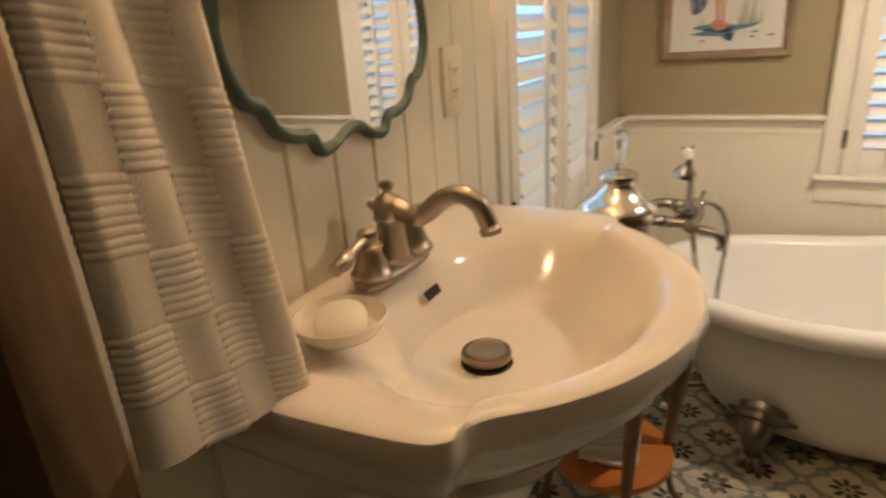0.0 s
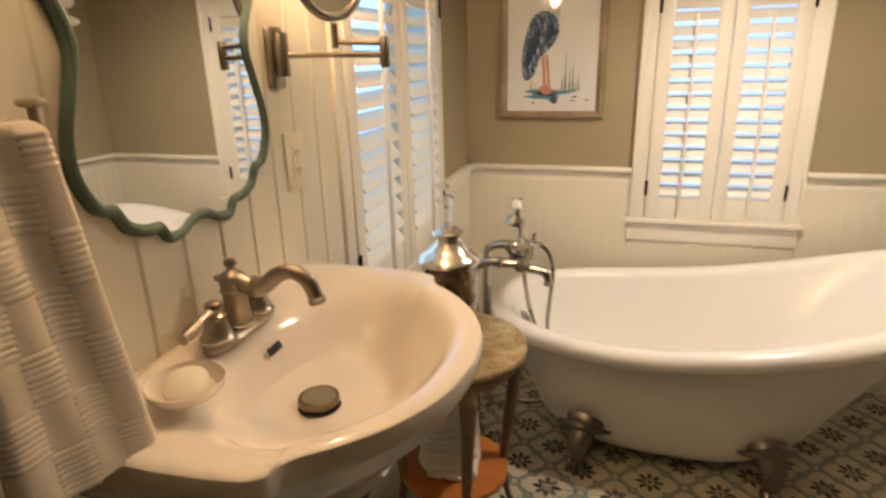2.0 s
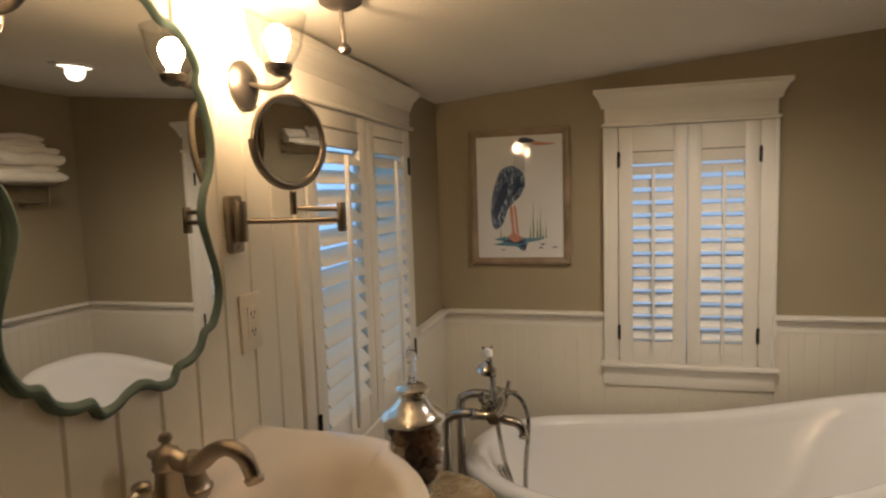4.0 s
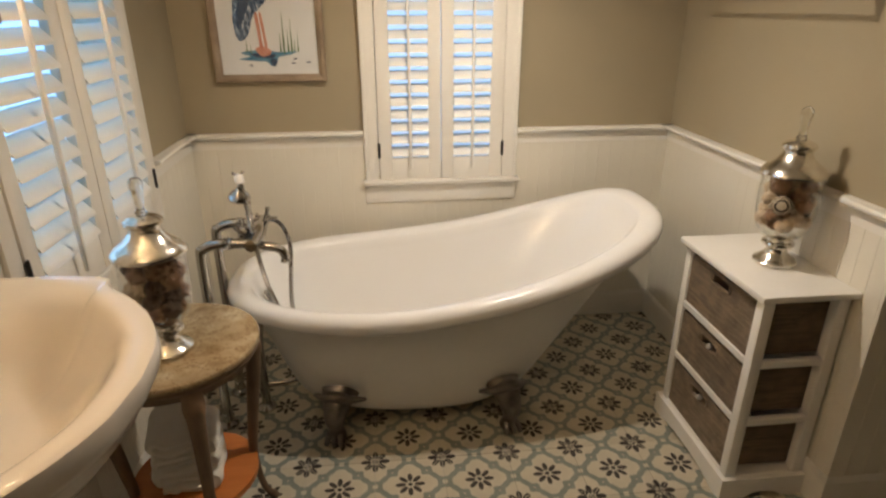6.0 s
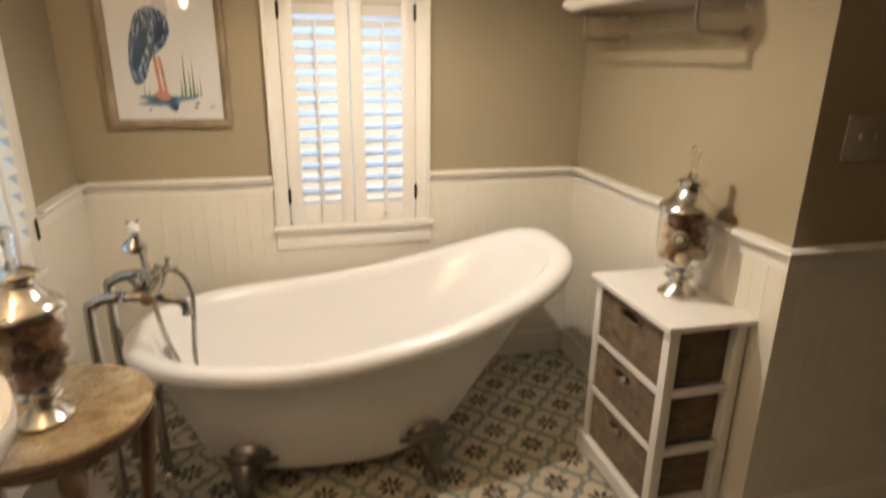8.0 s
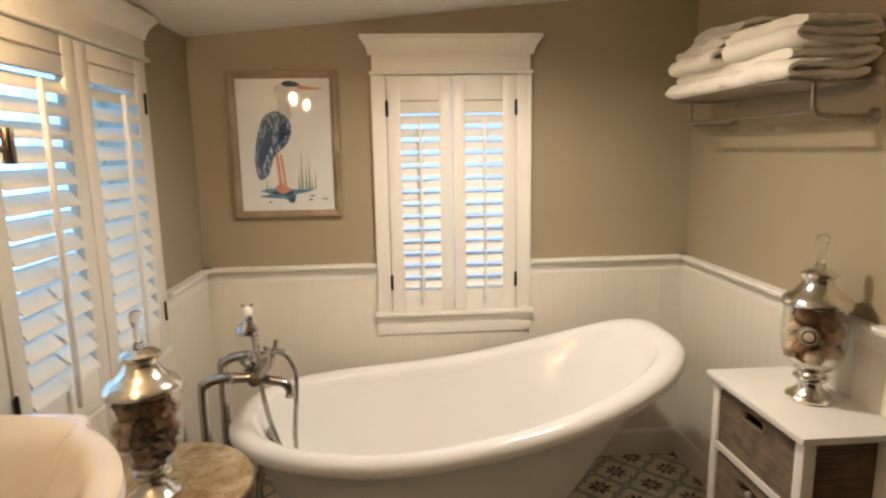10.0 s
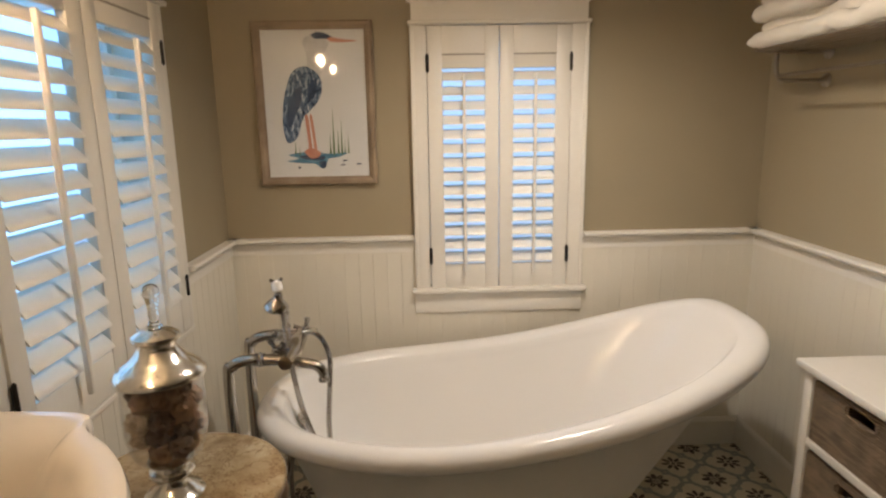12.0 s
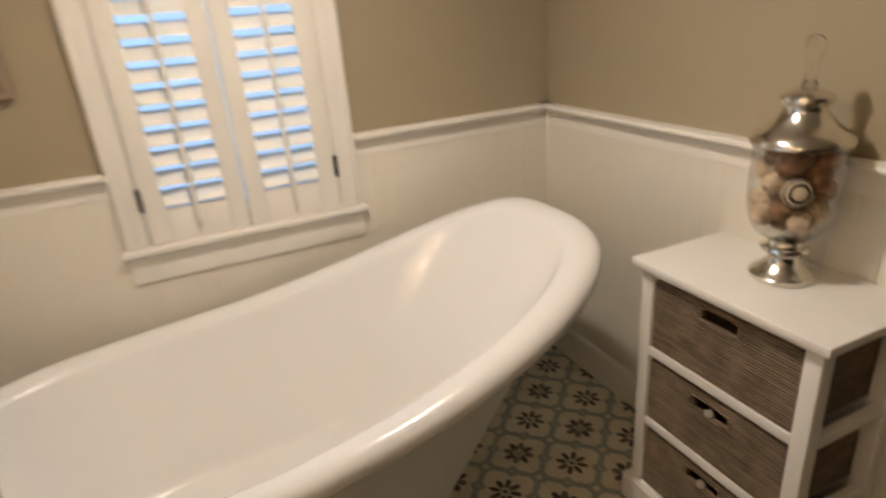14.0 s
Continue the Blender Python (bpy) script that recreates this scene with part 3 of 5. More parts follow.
foot = claw_foot()
for x, y, turn in ((0.60, -0.80, -14), (1.21, -0.80, 14), (0.60, -0.15, 194), (1.21, -0.15, 166)):
    tagged(piece("claw_foot", foot, tub, pose(x, y, 0, 0, 0, turn) @ Matrix.Diagonal((1.1, 1, 0.84, 1))), "dull silver claw foot")
bm = lathe(B(), [(0.0, 0.0), (0.030, 0.0), (0.033, 0.003), (0.030, 0.006), (0.012, 0.007), (0.0, 0.007)], 24, (0, 0, 0))
ov = part("overflow_plate", bm, CHROME, tub, "round chrome overflow plate", m=pose(0.352, TCY - 0.01, 0.412, 0, 54, 0))
for k in range(4):
    part("slot", box(B(), -0.002, 0.002, -0.012, 0.012, 0.0065, 0.0085, 0.0005), DARK, ov, m=pose(-0.012 + 0.008 * k, 0, 0))
part("drain", lathe(B(), [(0.0, 0.0), (0.030, 0.0), (0.030, 0.003), (0.022, 0.005), (0.0, 0.005)], 24, (0.72, TCY, 0.136)), CHROME, tub, "chrome tub drain")

# Storage cabinet with three basket drawers
CX0, CX1, CY0, CY1, CH = 1.806, 2.060, -1.206, -0.778, 0.701
CAB = pose(0, 0, 0)
cab = thing("storage_cabinet", CAB, "white painted cabinet with three brown seagrass basket drawers", "cabinet")
post = 0.034
for x0 in (CX0, CX1 - post):
    for y0 in (CY0, CY1 - post):
        part("post", box(B(), x0, x0 + post, y0, y0 + post, 0.07, CH - 0.018, 0.003), WHITE, cab)
part("top", box(B(), CX0 - 0.018, CX1 + 0.012, CY0 - 0.018, CY1 + 0.018, CH - 0.018, CH + 0.002, 0.004), WHITE, cab)
levels = (0.07, 0.275, 0.475, CH - 0.018)


def plinth(bm, u0, u1, place):
    """A foot board with a shallow arch cut from below."""
    us2 = [u0 + (u1 - u0) * k / 24 for k in range(25)]
    f = lambda u: 0.022 * max(0, math.sin(math.pi * min(max((u - u0 - 0.07) / (u1 - u0 - 0.14), 0), 1))) ** 0.5
    return rings(bm, [[place(u, 0, f(u)), place(u, 0, 0.075), place(u, 1, 0.075), place(u, 1, f(u))] for u in us2], cap=(True, True))


part("plinth", plinth(B(), CY0 - 0.016, CY1 + 0.016, lambda u, k, z: Vector((CX0 - 0.016 + 0.016 * k, u, z))), WHITE, cab, smooth=False)
part("plinth", plinth(B(), CX0, CX1, lambda u, k, z: Vector((u, CY0 - 0.016 + 0.016 * k, z))), WHITE, cab, smooth=False)
part("plinth", plinth(B(), CX0, CX1, lambda u, k, z: Vector((u, CY1 + 0.016 * k, z))), WHITE, cab, smooth=False)
part("back_panel", box(B(), CX1 - 0.008, CX1, CY0 + post, CY1 - post, 0.07, CH - 0.018), WHITE, cab)
part("bottom_board", box(B(), CX0, CX1 - 0.01, CY0, CY1, 0.062, 0.078, 0.002), WHITE, cab)
for z in levels[1:3]:
    part("front_rail", box(B(), CX0, CX0 + 0.02, CY0 + post, CY1 - post, z - 0.011, z + 0.011, 0.002), WHITE, cab)
    for y0 in (CY0, CY1 - 0.02):
        part("side_rail", box(B(), CX0 + post, CX1 - post, y0, y0 + 0.02, z - 0.011, z + 0.011, 0.002), WHITE, cab)
part("front_rail", box(B(), CX0, CX0 + 0.02, CY0 + post, CY1 - post, CH - 0.032, CH - 0.018, 0.002), WHITE, cab)
for k in range(3):
    za, zb = levels[k] + 0.013, levels[k + 1] - 0.024
    y0, y1 = CY0 + post + 0.004, CY1 - post - 0.004
    ym, hw, hz = (y0 + y1) / 2, 0.044, zb - (0.030, 0.034, 0.024)[k]
    f0, f1 = CX0 + 0.005, CX0 + 0.017
    yz = [(y0, za), (y1, za), (y1, zb), (y0, zb)]
    hole = [(ym - hw, hz - 0.016), (ym + hw, hz - 0.016), (ym + hw, hz + 0.016), (ym - hw, hz + 0.016)]
    bm = rings(B(), [[Vector((f0, y, z)) for y, z in yz], [Vector((f0, y, z)) for y, z in hole], [Vector((f1, y, z)) for y, z in hole], [Vector((f1, y, z)) for y, z in yz]], wrap=True)
    drawer = part("basket_drawer", bm, WICKER, cab, "woven brown seagrass basket with a hand hole", smooth=False)
    part("basket_side", box(B(), CX0 + 0.017, CX1 - 0.012, y0 - 0.002, y0 + 0.010, za, zb - 0.004, 0.003), WICKER, drawer)
    part("basket_side", box(B(), CX0 + 0.017, CX1 - 0.012, y1 - 0.010, y1 + 0.002, za, zb - 0.004, 0.003), WICKER, drawer)
    part("basket_base", box(B(), CX0 + 0.017, CX1 - 0.012, y0 + 0.010, y1 - 0.010, za, za + 0.008, 0.002), WICKER, drawer)
    if k < 2:
        bead = lathe(B(), [(0.0, -0.010), (0.007, -0.008), (0.011, -0.002), (0.010, 0.004), (0.005, 0.009), (0.0, 0.010)], 12, (f0 + 0.002, ym, hz - 0.006))
        part("pull_bead", bead, GREY_PLATE, drawer, "small pale shell bead")
    part("hole_rim", tube(B(), curve([(f0 - 0.001, ym - hw, hz - 0.014), (f0 - 0.001, ym + hw, hz - 0.014), (f0 - 0.001, ym + hw, hz + 0.016), (f0 - 0.001, ym - hw, hz + 0.016)], 6, True), 0.0035, 6, True), WICKER, drawer)

# Pedestal basin
SY, SZ = -1.855, 0.988
sink = thing("pedestal_sink", pose(0, SY, 0), "cream biscuit-coloured pedestal basin with a bowed front", "sink")
side = [(0.004, 0.336), (0.17, 0.338), (0.280, 0.330), (0.316, 0.316), (0.325, 0.292), (0.340, 0.272), (0.382, 0.236), (0.432, 0.174), (0.470, 0.092), (0.482, 0.0)]
half_line = curve([(a, b, 0) for a, b in side], 8)
outline = [Vector((0.004, v, 0)) for v in (0.0, 0.12, 0.24)] + half_line + [Vector((p.x, -p.y, 0)) for p in half_line[-2::-1]] + [Vector((0.004, -v, 0)) for v in (0.24, 0.12)]
BC = Vector((0.252, 0, 0))


def bowl_at(p, ra, rb):
    """The point of an ellipse (ra across the front, rb front to back) towards p."""
    d = p - BC
    k = 1 / math.sqrt((d.y / ra) ** 2 + (d.x / rb) ** 2)
    return BC + d * k


def inward(p, by):
    d = p - BC
    return BC + d * max(0.2, 1 - by / d.length)


loops = []
for f, z in ((0.42, -0.235), (0.55, -0.215), (0.74, -0.165), (0.88, -0.11), (0.95, -0.072), (0.962, -0.055), (0.985, -0.045)):
    loops.append([Vector((0.004 + (p.x - 0.004) * f, p.y * f, SZ + z)) for p in outline])
for by, z in ((0.0, -0.032), (-0.001, -0.012), (0.002, -0.003), (0.009, 0.0), (0.024, 0.0005), (0.031, -0.0005), (0.038, -0.003), (0.044, -0.0055)):
    loops.append([Vector((max(q.x, 0.004), q.y, SZ + z)) for q in (inward(p, by) for p in outline)])
for s, z in ((1.0, -0.0085), (0.975, -0.016), (0.94, -0.034), (0.88, -0.062), (0.79, -0.088), (0.66, -0.106), (0.48, -0.117), (0.3, -0.122), (0.12, -0.1255)):
    loops.append([Vector((BC.x + (q.x - BC.x) * s - 0.047 * (1 - s), q.y * s, SZ + z)) for q in (bowl_at(p, 0.250, 0.178) if (p - BC).length > (bowl_at(p, 0.250, 0.178) - BC).length + 0.046 else inward(p, 0.048) for p in outline)])
bm = rings(B(), loops, cap=(True, True))
bm.verts.ensure_lookup_table()
soft = [bm.verts[i] for i in range(11 * len(outline), 20 * len(outline))]
for k in range(9):
    bmesh.ops.smooth_vert(bm, verts=soft, factor=0.5, use_axis_x=True, use_axis_y=True, use_axis_z=True)
part("basin", bm, CHINA, sink, "glossy cream vitreous china basin")
ped = [(0.125, 0.0), (0.125, 0.03), (0.105, 0.06), (0.085, 0.12), (0.078, 0.30), (0.080, 0.50), (0.095, 0.64), (0.13, 0.72), (0.16, 0.755)]
part("pedestal", lathe(B(), ped, 40, (0.17, 0, 0)), CHINA, sink, "cream china pedestal")
part("overflow", box(B(), -0.0075, 0.0075, -0.019, 0.019, -0.002, 0.003, 0.0024, 3), DARK, sink, "dark overflow slot", m=pose(0.112, 0.032, SZ - 0.05, 0, 62, 0))
st = part("drain_stopper", lathe(B(), [(0.020, 0.0), (0.020, 0.008), (0.033, 0.009), (0.0345, 0.011), (0.0345, 0.018), (0.0335, 0.0205), (0.030, 0.0212), (0.028, 0.0200), (0.0, 0.0198)], 48, (0.212, -0.006, SZ - 0.126)), BRONZE, sink, "dull bronze pop-up stopper")
part("drain_hole", lathe(B(), [(0.0, 0.0), (0.034, 0.0), (0.0365, 0.002), (0.034, 0.0035), (0.030, 0.002), (0.0, 0.0015)], 40, (0.212, -0.006, SZ - 0.1262)), BLACK, sink, "dark drain hole under the stopper")
# Lighter nickel disc sets the flat top apart from the bronze side.
part("stopper_cap", lathe(B(), [(0.0275, 0.0), (0.0275, 0.0012), (0.0, 0.0018)], 40, (0.212, -0.006, SZ - 0.126 + 0.0199)), NICKEL, st, "brighter metal top")

# Basin faucet
fau = thing("basin_faucet", pose(0.070, SY + 0.002, SZ - 0.006) @ Matrix.Diagonal((1.1, 1.06, 1.0, 1)), "brushed nickel two-handle faucet with an arched spout", "faucet")
loops = []
for g, z in ((0.0, 0.0), (0.0, 0.006), (-0.003, 0.011), (-0.010, 0.014)):
    loop = []
    for k in range(40):
        a = 2 * math.pi * k / 40
        loop.append(Vector(((0.026 + g) * math.copysign(abs(math.sin(a)) ** 0.8, math.sin(a)), (0.080 + g) * math.copysign(abs(math.cos(a)) ** 0.8, math.cos(a)), z)))
    loops.append(loop)
part("base_plate", rings(B(), loops, cap=(True, True)), NICKEL, fau)
part("body", lathe(B(), [(0.026, 0.013), (0.026, 0.018), (0.0225, 0.021), (0.0205, 0.034), (0.0185, 0.058), (0.0175, 0.072), (0.0205, 0.0735), (0.0215, 0.0765), (0.0195, 0.079), (0.0205, 0.088), (0.0195, 0.098), (0.0150, 0.106), (0.0085, 0.110), (0.0055, 0.114), (0.0060, 0.117), (0.0095, 0.120), (0.0100, 0.124), (0.0075, 0.129), (0.0, 0.1305)], 36), NICKEL, fau)
part("knob", lathe(B(), [(0.0, 0.0), (0.006, 0.002), (0.008, 0.008), (0.005, 0.014), (0.0, 0.016)], 14), NICKEL, fau, m=pose(-0.016, 0, 0.094, 0, -90, 0))
spout = curve([(0.010, 0, 0.092), (0.032, 0, 0.084), (0.054, 0, 0.088), (0.077, 0, 0.108), (0.102, 0, 0.117), (0.125, 0, 0.105), (0.136, 0, 0.081), (0.140, 0, 0.067)], 8)
sp = part("spout", tube(B(), spout, lambda t: 0.0150 - 0.0045 * t + 0.0035 * math.exp(-((t - 0.93) / 0.025) ** 2) + 0.002 * (t > 0.96) + 0.002 * math.exp(-((t - 0.22) / 0.04) ** 2), 18), NICKEL, fau)
for v in (-0.052, 0.052):
    hb = part("handle_base", lathe(B(), [(0.027, 0.012), (0.027, 0.017), (0.0235, 0.020), (0.020, 0.030), (0.0155, 0.044), (0.0145, 0.050), (0.0170, 0.052), (0.0165, 0.056), (0.0115, 0.059), (0.0110, 0.063), (0.0135, 0.068), (0.0115, 0.075), (0.006, 0.078), (0.0, 0.079)], 32, (0, v, 0)), NICKEL, fau)
    sgn = 1 if v > 0 else -1
    part("lever", tube(B(), curve([(0, v, 0.066), (0.002, v + sgn * 0.026, 0.063), (0.003, v + sgn * 0.048, 0.056), (0.003, v + sgn * 0.068, 0.051), (0.003, v + sgn * 0.076, 0.050)], 6), lambda t: 0.0062 + 0.0045 * math.exp(-((t - 0.62) / 0.16) ** 2) + 0.003 * math.exp(-((t - 0.95) / 0.06) ** 2), 12), NICKEL, hb)

# Tub faucet standing on the floor
tf = thing("tub_faucet", pose(0, 0, 0), "polished floor-standing tub faucet with hand shower and hose", "faucet")
A, Bk = Vector((0.196, -0.690, 0)), Vector((0.196, -0.490, 0))
for p, zz in ((A, 0.712), (Bk, 0.712)):
    line = curve([p + Vector((0, 0, 0.02)), p + Vector((0, 0, 0.3)), p + Vector((0, 0, zz - 0.060)), p + Vector((0.012, 0, zz - 0.018)), p + Vector((0.05, 0, zz)), p + Vector((0.10, 0, zz)), p + Vector((0.165, 0, zz - 0.002))], 8)
    part("riser", tube(B(), line, 0.0165, 18), CHROME, tf)
    part("escutcheon", lathe(B(), [(0.036, 0.0), (0.036, 0.006), (0.030, 0.014), (0.021, 0.022), (0.0185, 0.05), (0.016, 0.052)], 24, tuple(p)), CHROME, tf)
    part("union_nut", lathe(B(), [(0.0155, -0.014), (0.021, -0.012), (0.018, -0.004), (0.023, 0.0), (0.018, 0.004), (0.020, 0.012), (0.0155, 0.014)], 16), CHROME, tf, m=Matrix.Translation(p + Vector((0.092, 0, zz))) @ Matrix.Rotation(radians(90), 4, "Y"))
part("valve_body", tube(B(), curve([(0.362, -0.712, 0.708), (0.362, -0.64, 0.708), (0.362, -0.54, 0.710), (0.362, -0.470, 0.710)], 6), lambda t: 0.020 + 0.008 * math.exp(-((t - 0.5) / 0.22) ** 2), 18), CHROME, tf)
for at, a in ((pose(0.340, -0.600, 0.716, 90, 0, -30), 45), (pose(0.366, -0.472, 0.712, -90, 0, 0), 12)):
    hd = part("cross_handle", lathe(B(), [(0.009, 0.0), (0.015, 0.004), (0.015, 0.022), (0.011, 0.03), (0.0, 0.034)], 16), CHROME, tf, m=at @ pose(0, 0, 0.018))
    for k in range(4):
        ang = k * math.pi / 2 + radians(a)
        c, s = math.cos(ang), math.sin(ang)
        part("spoke", tube(B(), curve([(0.008 * c, 0.008 * s, 0.018), (0.025 * c, 0.025 * s, 0.018), (0.038 * c, 0.038 * s, 0.018)], 4), lambda t: 0.0055 + 0.0045 * t, 10), CHROME, hd)
part("diverter", lathe(B(), [(0.018, -0.03), (0.023, -0.016), (0.025, 0.0), (0.021, 0.018), (0.013, 0.028), (0.010, 0.06), (0.014, 0.068), (0.010, 0.076), (0.009, 0.10), (0.013, 0.108), (0.009, 0.118)], 20, (0.345, -0.60, 0.712)), CHROME, tf)
part("spout", tube(B(), curve([(0.355, -0.61, 0.676), (0.385, -0.612, 0.668), (0.418, -0.615, 0.664), (0.440, -0.616, 0.652), (0.450, -0.617, 0.632), (0.451, -0.617, 0.612)], 6), lambda t: 0.0165 - 0.002 * t + 0.003 * (t > 0.9), 14), CHROME, tf)
part("cradle", tube(B(), curve([(0.345, -0.60, 0.82), (0.338, -0.604, 0.838), (0.334, -0.608, 0.852)], 4), 0.009, 10), CHROME, tf)
hs = part("hand_shower", tube(B(), curve([(0.330, -0.618, 0.832), (0.331, -0.618, 0.855), (0.333, -0.618, 0.880), (0.334, -0.618, 0.897)], 6), lambda t: 0.011 - 0.002 * t, 14), CHROME, tf)
part("shower_head", lathe(B(), [(0.0, 0.004), (0.030, 0.004), (0.034, 0.0), (0.0355, 0.004), (0.033, 0.011), (0.025, 0.022), (0.014, 0.032), (0.010, 0.040)], 28), CHROME, hs, m=pose(0.327, -0.622, 0.842, 12, 10, 0))
cap = part("porcelain_cap", lathe(B(), [(0.011, 0.0), (0.0155, 0.004), (0.016, 0.012), (0.0145, 0.024), (0.012, 0.030), (0.0, 0.032)], 20), PORCELAIN, hs, "white porcelain end cap", m=pose(0.334, -0.618, 0.893, 0, -6, 0))
for e in (-1, 1):
    part("cap_prong", tube(B(), [(0.008 * e, 0, 0.028), (0.018 * e, 0, 0.036)], 0.0045, 8), CHROME, cap)


def hose(points):
    bm = B()
    line = curve(points, 40)
    return tube(bm, line, lambda t: 0.0080 + 0.0010 * math.sin(t * 1100), 9)


part("hose", hose([(0.338, -0.622, 0.888), (0.346, -0.632, 0.84), (0.355, -0.642, 0.775), (0.364, -0.645, 0.675), (0.382, -0.645, 0.56), (0.402, -0.64, 0.48), (0.428, -0.62, 0.39), (0.448, -0.58, 0.36), (0.447, -0.56, 0.46), (0.458, -0.555, 0.60), (0.457, -0.545, 0.66), (0.437, -0.53, 0.707), (0.405, -0.515, 0.728), (0.366, -0.505, 0.722)]), CHROME, tf, "ribbed metal shower hose")
part("waste_pipe", tube(B(), curve([(0.318, -0.60, 0.02), (0.318, -0.60, 0.15), (0.318, -0.60, 0.30), (0.325, -0.55, 0.38)], 8), 0.017, 16), CHROME, tf)
part("waste_arm", tube(B(), [(0.318, -0.60, 0.10), (0.40, -0.59, 0.10), (0.52, -0.55, 0.115)], 0.011, 14), CHROME, tf)
part("waste_flange", lathe(B(), [(0.036, 0.0), (0.036, 0.005), (0.026, 0.016), (0.0185, 0.022)], 24, (0.318, -0.60, 0)), CHROME, tf)

# Side table with a marble top
TX, TY, TZT, TR = 0.238, -1.152, 0.63, 0.218
tab = thing("side_table", pose(TX, TY, 0), "round side table with tan marble top and curved wooden legs", "table")
part("marble_top", lathe(B(), [(TR - 0.02, TZT - 0.020), (TR - 0.006, TZT - 0.020), (TR - 0.001, TZT - 0.014), (TR, TZT - 0.008), (TR - 0.003, TZT - 0.002), (TR - 0.008, TZT), (0.0, TZT)], 64), MARBLE, tab, "mottled tan marble top with a moulded edge")
part("top_band", lathe(B(), [(TR - 0.03, TZT - 0.034), (TR - 0.008, TZT - 0.034), (TR - 0.004, TZT - 0.027), (TR - 0.008, TZT - 0.0205), (TR - 0.03, TZT - 0.0205)], 64), TABLE_WOOD, tab)
part("skirt", lathe(B(), [(TR - 0.045, TZT - 0.058), (TR - 0.024, TZT - 0.058), (TR - 0.020, TZT - 0.034), (TR - 0.045, TZT - 0.034)], 64), TABLE_WOOD, tab)
for k in range(4):
    a = radians(28 + 90 * k)
    c, s = math.cos(a), math.sin(a)
    leg = curve([(0.185 * c, 0.185 * s, TZT - 0.034), (0.197 * c, 0.197 * s, TZT - 0.085), (0.190 * c, 0.190 * s, 0.46), (0.170 * c, 0.170 * s, 0.30), (0.160 * c, 0.160 * s, 0.18), (0.176 * c, 0.176 * s, 0.06), (0.206 * c, 0.206 * s, 0.0)], 7)
    part("leg", tube(B(), leg, lambda t: 0.0270 - 0.0175 * min(1, t * 1.25) + 0.004 * math.exp(-((t - 0.16) / 0.05) ** 2) + 0.003 * (t > 0.94), 12), TABLE_WOOD, tab)
part("shelf", lathe(B(), [(0.0, 0.188), (0.158, 0.188), (0.163, 0.194), (0.163, 0.202), (0.158, 0.205), (0.0, 0.205)], 56), SHELF_WOOD, tab, "orange-stained round lower shelf")
part("shelf_rim", lathe(B(), [(0.161, 0.188), (0.166, 0.188), (0.166, 0.206), (0.161, 0.206)], 56), SHELF_WOOD, tab)


def folded(name, width, depth, layers, thick, label, m, mat=None, group="", wobble=0.004, seed=0):
    """A cloth folded back and forth: soft uneven folds show on the narrow ends, the front is one round bend."""
    rng = random.Random(seed)
    half_t = thick * 0.5
    path = []
    for k in range(layers):
        z = half_t + k * thick
        short = rng.uniform(0.0, 0.018) if k else 0.0
        xs = [0.012 + (depth - short) * j / 8 for j in range(9)]
        if k % 2:
            xs = xs[::-1]
        path += [(x + rng.uniform(-wobble, wobble), z + rng.uniform(-1, 1) * wobble * 0.5) for x in xs]
        if k < layers - 1:
            e = 1 if k % 2 == 0 else -1
            ex = (0.012 + depth) if e > 0 else 0.012
            path += [(ex + e * thick * 0.42, z + half_t * 0.55), (ex + e * thick * 0.42, z + thick - half_t * 0.55)]
    line = curve([(x, 0, z) for x, z in path], 3)
    rows = []
    ny = 37
    for j in range(ny):
        v = j / (ny - 1)
        side = 2 * v - 1
        edge = min(1.0, min(v, 1 - v) * 9)
        swell = 0.42 + 0.58 * math.sin(edge * math.pi / 2)
        loop_a, loop_b = [], []
        for i, p in enumerate(line):
            q = line[min(i + 1, len(line) - 1)] - line[max(i - 1, 0)]
            nrm = Vector((-q.z, 0, q.x)).normalized()
            ragged = 0.030 * noise.noise(Vector((p.x * 9, p.z * 34 + seed * 3.7, side))) * abs(side) ** 5
            y = side * width * 0.5 + math.copysign(1, side) * ragged
            sag = (noise.noise(Vector((p.x * 11 + seed, y * 9, p.z * 7))) * 0.013 + noise.noise(Vector((p.x * 30, y * 26 + seed, p.z * 20))) * 0.005) * min(1.0, p.z / thick)
            h = half_t * 0.99 * swell
            at = Vector((p.x + 0.010 * noise.noise(Vector((y * 12, p.z * 22, seed))), y, p.z + sag))
            loop_a.append(at + nrm * h)
            loop_b.append(at - nrm * h)
        rows.append(loop_a + loop_b[::-1])
    ob = part(name, rings(B(), rows, cap=(True, True)), mat or TERRY, m=m)
    return tagged(ob, label, "towel", group)


folded("folded_hand_towel", 0.17, 0.125, 7, 0.026, "white hand towels folded on the table's lower shelf", pose(TX - 0.085, TY - 0.01, 0.207, 0, 0, 12), seed=3)


